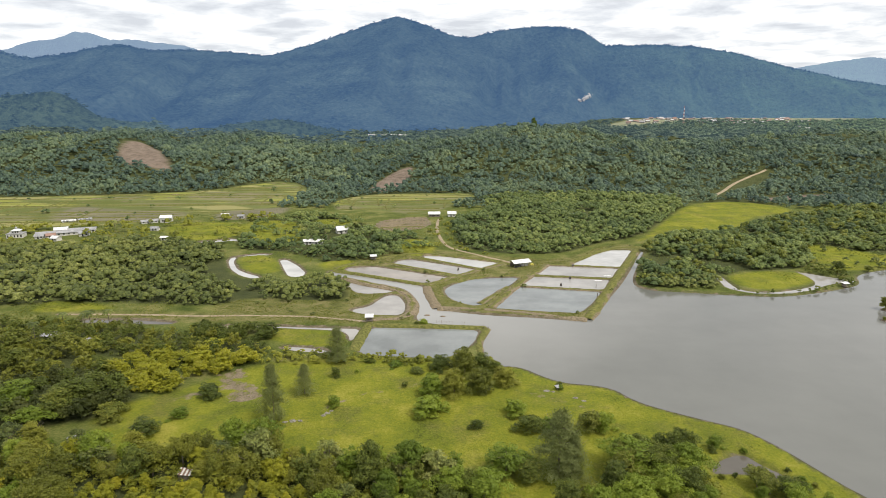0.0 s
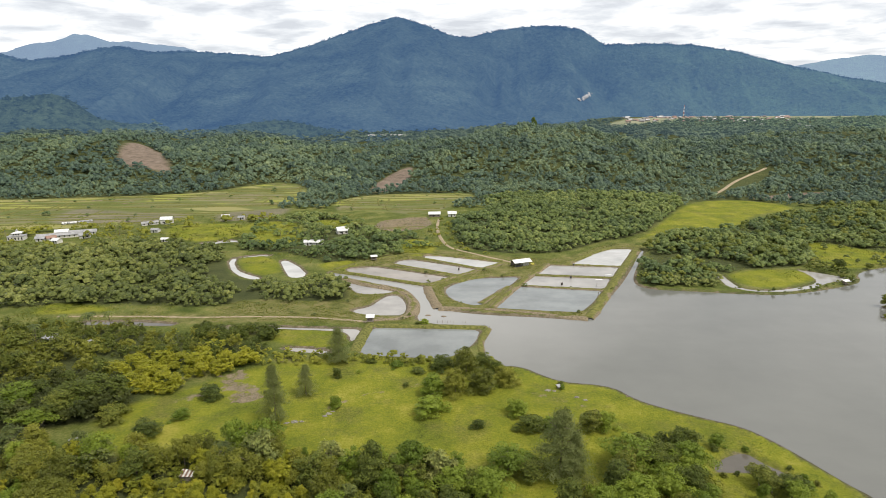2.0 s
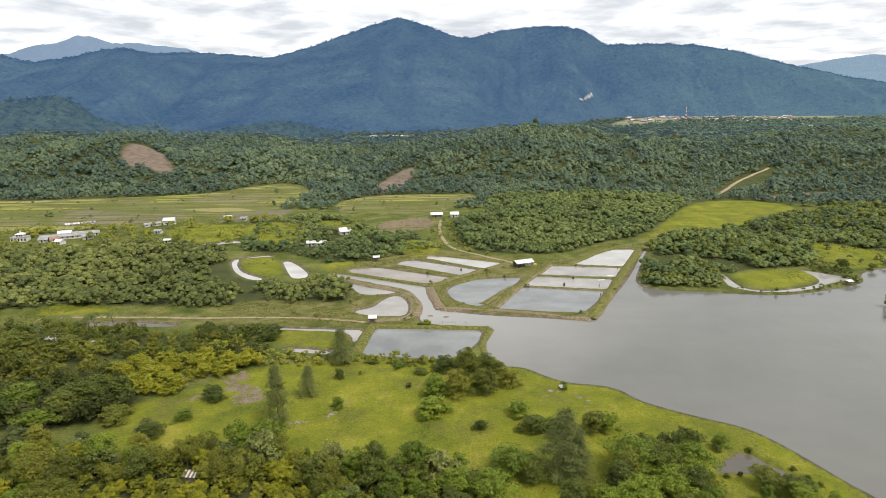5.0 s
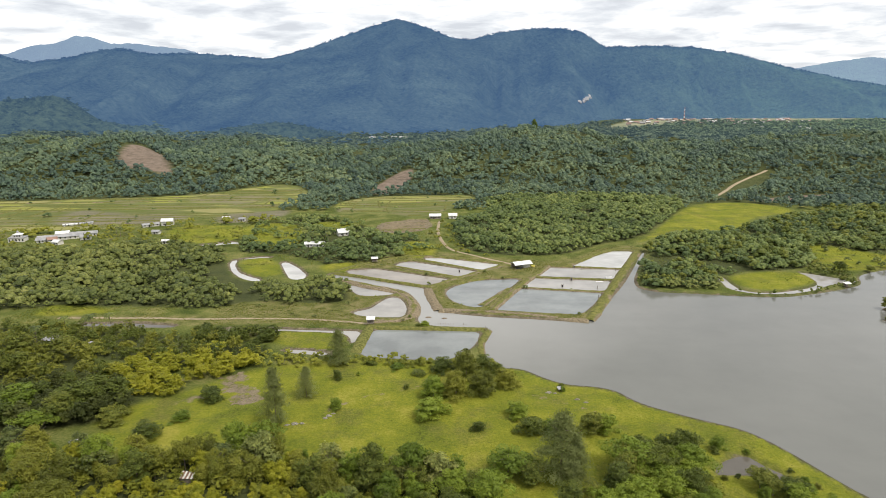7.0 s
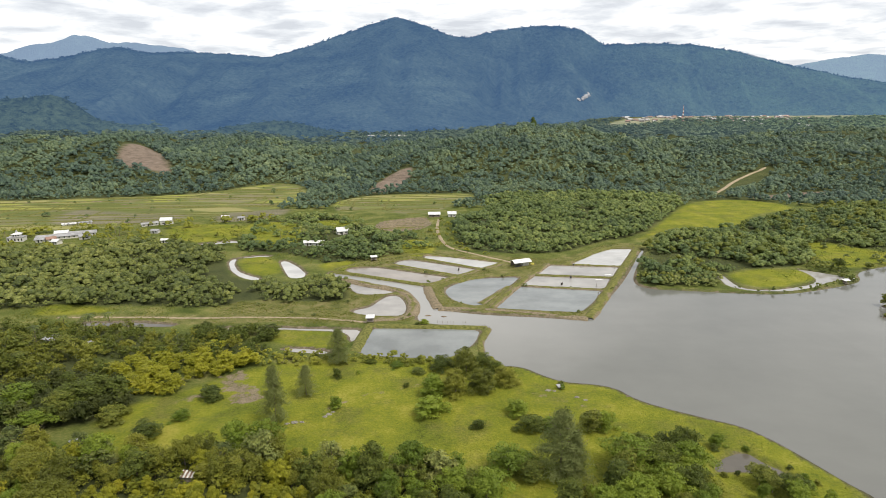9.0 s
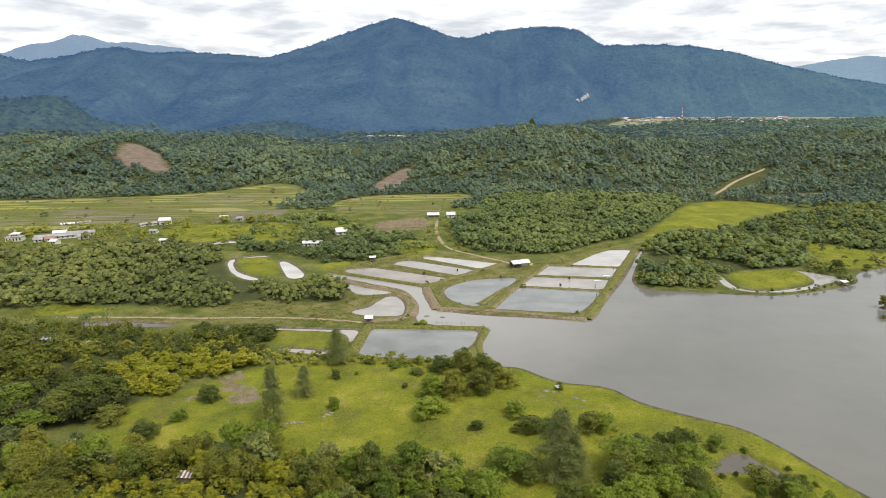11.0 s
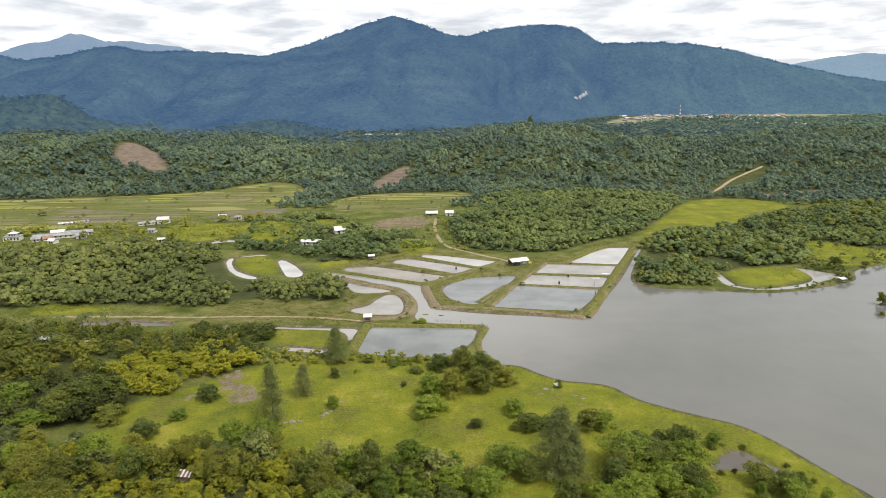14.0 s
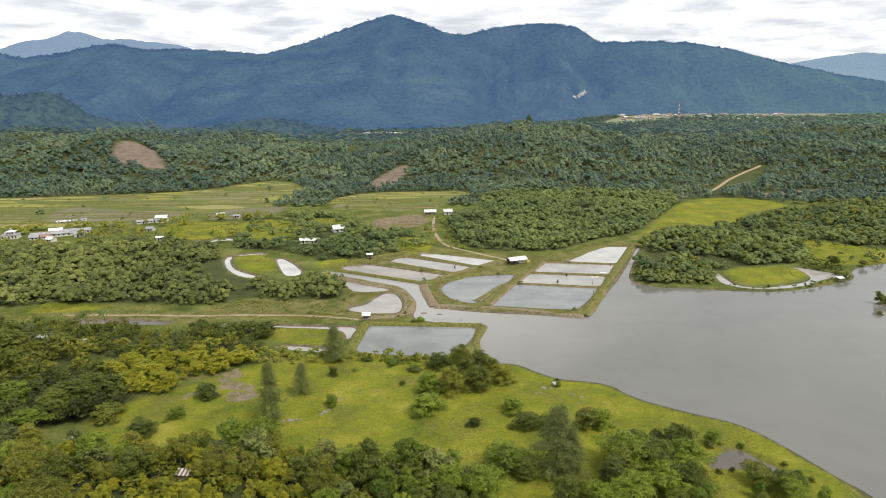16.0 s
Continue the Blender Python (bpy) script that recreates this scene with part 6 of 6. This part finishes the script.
for i, (outline, space, size, material, label) in enumerate((
        (WOOD_M_LEFT, 5.0, (2.4, 6.4), LEAF_OLIVE, "dense olive-green scrub woodland"), (WOOD_M_MID, 5.0, (2.4, 6.4), LEAF_GREEN, "mixed trees round the farm houses"),
        (WOOD_M_RIGHT, 5.0, (2.4, 6.4), LEAF_GREEN, "dense green woodland at the hill foot"), (WOOD_M_EAST, 5.0, (2.4, 6.4), LEAF_GREEN, "green woodland along the lake shore"),
        (GROVE_DEEP, 5.2, (4, 8), LEAF_DEEP, "dense dark grove beside the pasture"), (GROVE_TOP, 14.0, (7, 11), LEAF_DARK, "taller round-crowned trees over the grove"), (SHRUB_GOLD, 4.4, (3, 5.5), LEAF_YELLOW, "yellow-green young plantation"),
        (WOOD_FRONT, 4.4, (1.6, 4.4), LEAF_BROAD, "undergrowth beneath the near trees"), (WOOD_RIGHT, 4.4, (1.6, 4.4), LEAF_BROAD, "undergrowth beneath the near trees"),
        (SHORE_BUSH, 3.6, (2, 4.5), LEAF_OLIVE, "bushes overhanging the lake shore"), (BANK_BUSH, 3.4, (1, 2.6), LEAF_DARK, "low bushes on the lagoon bank"),
        (TOPS_LEFT, 15.0, (5.5, 8.5), LEAF_OLIVE, "larger trees standing out of the scrub"), (TOPS_RIGHT, 15.0, (5.5, 8.5), LEAF_GREEN, "larger trees standing out of the woodland"),
        (TOPS_EAST, 15.0, (5.5, 8.5), LEAF_DARK, "larger dark trees standing out of the shore woods"),
        (RICE, 42, (2, 4.5), LEAF_GREEN, "single trees on the rice field bunds"), (RICE_M, 30, (2, 4.5), LEAF_GREEN, "single trees on the field edges"),
        (HOME_TREES, 9, (1.5, 6), LEAF_BROAD, "scattered trees and bushes round the houses"), (TRACKSIDE, 9, (1.5, 4), LEAF_BROAD, "scattered bushes beside the track"),
        (MEADOW_R, 12, (1.5, 4), LEAF_OLIVE, "scattered bushes in the shore meadow"), (MARSH, 13, (0.8, 2.0), LEAF_OLIVE, "low weeds on the pond banks"),
        (LAGOON_BANK, 3.4, (1.2, 3.4), LEAF_DARK, "dark bushes on the bank of the lagoon"), (WOOD_CANAL, 4.5, (4, 6.5), LEAF_DARK, "dark trees along the canal"), (WOOD_HEDGE, 3.0, (1.5, 3), LEAF_BROAD, "low hedge of bushes by the pond"), (WOOD_W, 4.0, (1.6, 5.5), LEAF_DARK, "mixed bushes and trees by the canal"), (WOOD_W + [], 6.5, (2.5, 6), LEAF_KHAKI, "ragged khaki-green trees by the canal"), (GROVE_WEST, 5.4, (3.5, 8), LEAF_KHAKI, "khaki-green trees of the grove"))):
    models = SPRAY + THICK[:1] if outline is GROVE_TOP else THICK if outline in (GROVE_DEEP, SHRUB_GOLD, WOOD_CANAL) else LOOSE if outline in (GROVE_WEST, WOOD_W, WOOD_FRONT, WOOD_RIGHT) else MID
    wood("woodland", (glades(scatter(outline, space, 70 + i), 60) if outline in (WOOD_M_LEFT, WOOD_M_RIGHT, WOOD_M_EAST, WOOD_M_MID) else scatter(outline, space, 70 + i)), models, size, material, 90 + i, label, (0.85, 1.25) if outline in (GROVE_DEEP, GROVE_WEST, WOOD_W, GROVE_TOP) else (1.15, 1.7))

OPEN = [rounded(p, 1) for p in (RICE, RICE_M, MEADOW, MEADOW_R, SCAR_L, SCAR_M, SCAR_R, SCAR_F, GARDEN, HOMES, TRACKSIDE, FAR_FIELD, FAR_STRIP, WOOD_M_RIGHT, WOOD_M_EAST)]


def far_places(y0, y1, space, seed):
    x, y = scatter_in([(-0.8 * y1, y0), (0.8 * y1, y0), (0.8 * y1, y1), (-0.8 * y1, y1)], space, seed)
    ok = np.ones(len(x), bool)
    for p in OPEN:
        ok &= near_inside(p, x, y, 8) > 2
    ok &= near_inside(np.array(HILL_ROAD, float) - np.array([3, 9]), x, y, 20) > 11
    return x[ok], y[ok]


# These hill woods use the leaf colour with haze mixed in.
wood("woodland", far_places(590, 800, 7.4, 5), FAR, (3.2, 8.5), LEAF_HAZY, 11, "forest on the lower hill slopes", (1.0, 1.5), 0.45)
wood("woodland", far_places(800, 1090, 9.2, 6), FAR, (4.5, 11), LEAF_HAZY, 12, "forest over the rounded hills", (1.0, 1.5), 0.45)
wood("woodland", far_places(1090, 1260, 18.0, 9), FAR, (7, 13), LEAF_HAZY, 15, "forest behind the rounded hills", (1.0, 1.5))
# Woods of the far plain carry a weak haze glow in their material.
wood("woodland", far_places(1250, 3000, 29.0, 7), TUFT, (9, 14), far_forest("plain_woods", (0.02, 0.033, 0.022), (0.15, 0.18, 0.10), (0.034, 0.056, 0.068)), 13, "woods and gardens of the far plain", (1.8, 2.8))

ex, ey = far_places(680, 1200, 46.0, 8)
wood("woodland", (np.append(ex, 169.0), np.append(ey, 1150.0)), FAR, (11, 17), LEAF_HAZY, 14, "tall trees standing out of the hill forest", (0.6, 0.95))

# tree tops standing out of the mountain forests
def slope_trees(grid, material, count, size, seed, crest, label):
    r = np.random.default_rng(seed)
    V, Q, base = [], [], 0
    last = grid.shape[0] - 7
    for n in range(count + crest):
        i = last - int(r.integers(0, 3)) if n < crest else int(r.uniform(1, last))
        x, y, z = grid[i, int(r.uniform(0, grid.shape[1]))]
        if abs(x) > 0.80 * y or z < -2:
            continue
        v, q, _ = (TUFT if n < crest else TOP)[n % 4]
        h = r.uniform(4, 9) if n < crest else r.uniform(*size)
        V.append(v * np.array([h * 1.6, h * 1.6, h * (1.0 if n < crest else 0.95)]) + np.array([x + r.normal() * 6, y + r.normal() * 4, z - (2 if n < crest else 0.28 * h)]))
        Q.append(q + base)
        base += len(v)
    return tagged(new("mountain_forest", mesh_of("mountain_forest", np.concatenate(V), np.concatenate(Q), material, smooth=True)), label, "forest", kind="stuff")


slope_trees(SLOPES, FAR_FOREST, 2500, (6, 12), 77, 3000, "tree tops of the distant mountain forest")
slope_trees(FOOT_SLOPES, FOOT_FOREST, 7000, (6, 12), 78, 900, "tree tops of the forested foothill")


def weeds(name, places, size, material, seed, label, blades=5):
    """Tufts of grass and weeds, a few blades each, in one mesh."""
    r = np.random.default_rng(seed)
    x, y = places
    inland = shore(x, y) > 2.2
    x, y = x[inland], y[inland]
    z = ground_z(x, y)
    n = len(x) * blades
    s = np.repeat(r.uniform(*size, len(x)), blades)
    base = np.stack([np.repeat(x, blades), np.repeat(y, blades), np.repeat(z, blades)], 1) + r.normal(size=(n, 3)) * np.stack([s * 0.45, s * 0.45, s * 0], 1)
    a = r.uniform(0, 2 * math.pi, n)
    d = np.stack([np.cos(a), np.sin(a), 0 * a], 1)
    tip = base + np.stack([r.normal(size=n) * s * 0.3, r.normal(size=n) * s * 0.3, s * r.uniform(0.5, 1.0, n)], 1)
    v = np.stack([base - d * s[:, None] * 0.35, base + d * s[:, None] * 0.35, tip], 1).reshape(-1, 3)
    me = mesh_of(name, v, np.arange(3 * n).reshape(-1, 3), material, np.repeat(np.repeat(r.uniform(0, 1, len(x)), blades), 3))
    return tagged(new(name, me), label, "grass", kind="stuff")


WEED = foliage("weed_blades", (0.0, (0.11, 0.14, 0.025)), (0.5, (0.19, 0.21, 0.035)), (1.0, (0.30, 0.28, 0.07)), glow=0.5)
def patchy(places, seed, share):
    x, y = places
    ok = fnoise(x / 12, y / 12, seed) + 0.25 * fnoise(x / 2, y / 2, seed + 1, 1) > share
    return x[ok], y[ok]


weeds("grass_tufts", patchy(scatter(PASTURE, 1.4, 301), 41, 0.68), (0.10, 0.32), WEED, 302, "rough grass tufts over the pasture")
weeds("grass_tufts", patchy(scatter(MARSH, 1.2, 303), 42, 0.62), (0.2, 0.55), WEED, 304, "rank grass and weeds on the pond banks")
weeds("grass_tufts", patchy(scatter([(-250, 255), (-40, 255), (-40, 300), (-250, 300)], 1.2, 305), 43, 0.6), (0.2, 0.6), WEED, 306, "rank grass along the canal")
weeds("grass_tufts", patchy(scatter([(-380, 380), (30, 380), (30, 560), (-380, 560)], 3.0, 307), 44, 0.62), (0.3, 0.9), WEED, 308, "rank grass between houses and fields")
weeds("grass_tufts", patchy(scatter([(130, 330), (340, 330), (400, 480), (150, 480)], 2.2, 309), 45, 0.66), (0.2, 0.6), WEED, 310, "rank grass in the shore meadows")


# ---- pale rock face high on the mountain ----
r = np.random.default_rng(15)
for i in range(9):
    t = i / 8
    ob = lump("rock", 0, 0, r.uniform(8, 17), 12, r.uniform(4, 8), PALE_ROCK, "bare pale rock in the mountain forest", "rock", i)
    ob.matrix_world = pose(690 + 110 * t + r.normal() * 5, 3135 + 260 * t - 4, 122 + 31 * t + r.normal() * 3, 35, r.uniform(-20, 20), 25)


# ---- palms ----
def palm_model():
    root = new("palm_tree")
    V, Q = [], []
    r = np.random.default_rng(5)
    for f in range(16):
        a, rise = f * 2.4, r.uniform(0.1, 0.9)
        side = np.array([-math.sin(a), math.cos(a), 0])
        prev = None
        for s in range(6):
            t = s / 5
            out = 3.2 * t
            c = np.array([math.cos(a) * out, math.sin(a) * out, 9.0 + rise * 2.2 * t - 2.6 * t * t])
            w = 0.65 * math.sin(math.pi * (0.12 + 0.85 * t))
            V += [c - side * w - np.array([0, 0, 0.3 * w]), c, c + side * w - np.array([0, 0, 0.3 * w])]
            if prev is not None:
                Q += [(prev, prev + 1, prev + 4, prev + 3), (prev + 1, prev + 2, prev + 5, prev + 4)]
            prev = len(V) - 3
    c = new("crown", mesh_of("crown", np.array(V), np.array(Q), LEAF_OLIVE, clump=np.repeat(r.uniform(0, 1, 16), 18), own=True))
    v, q = stem_of(r, 1.0, 0, 0, 0.02)
    t = new("trunk", mesh_of("trunk", v * np.array([9, 9, 9.0]), q, BARK, smooth=True))
    c.parent = t.parent = root
    return tagged(root, "slender coconut palm with drooping fronds", "palm tree", "palms round the houses")


palm = palm_model()
r = np.random.default_rng(9)
for x, y in ((-112, 455), (-106, 462), (-100, 452), (-96, 463), (-90, 458), (-104, 446), (-86, 446), (-72, 462), (-66, 455), (-118, 447), (-125, 458), (-88, 480), (-70, 480), (-60, 448), (-111, 470), (-94, 440),
             (-163, 262), (-158, 259), (-152, 263), (-170, 258), (-176, 247), (-262, 478), (-255, 470), (-345, 470)):
    p = copy_thing(palm, pose(x, y, float(ground_z(x, y)[0]), r.uniform(-5, 5), r.uniform(-5, 5), r.uniform(0, 360)))
    p.scale = [r.uniform(0.75, 1.05)] * 3

for ob in (*palm.children, palm):
    bpy.data.objects.remove(ob)
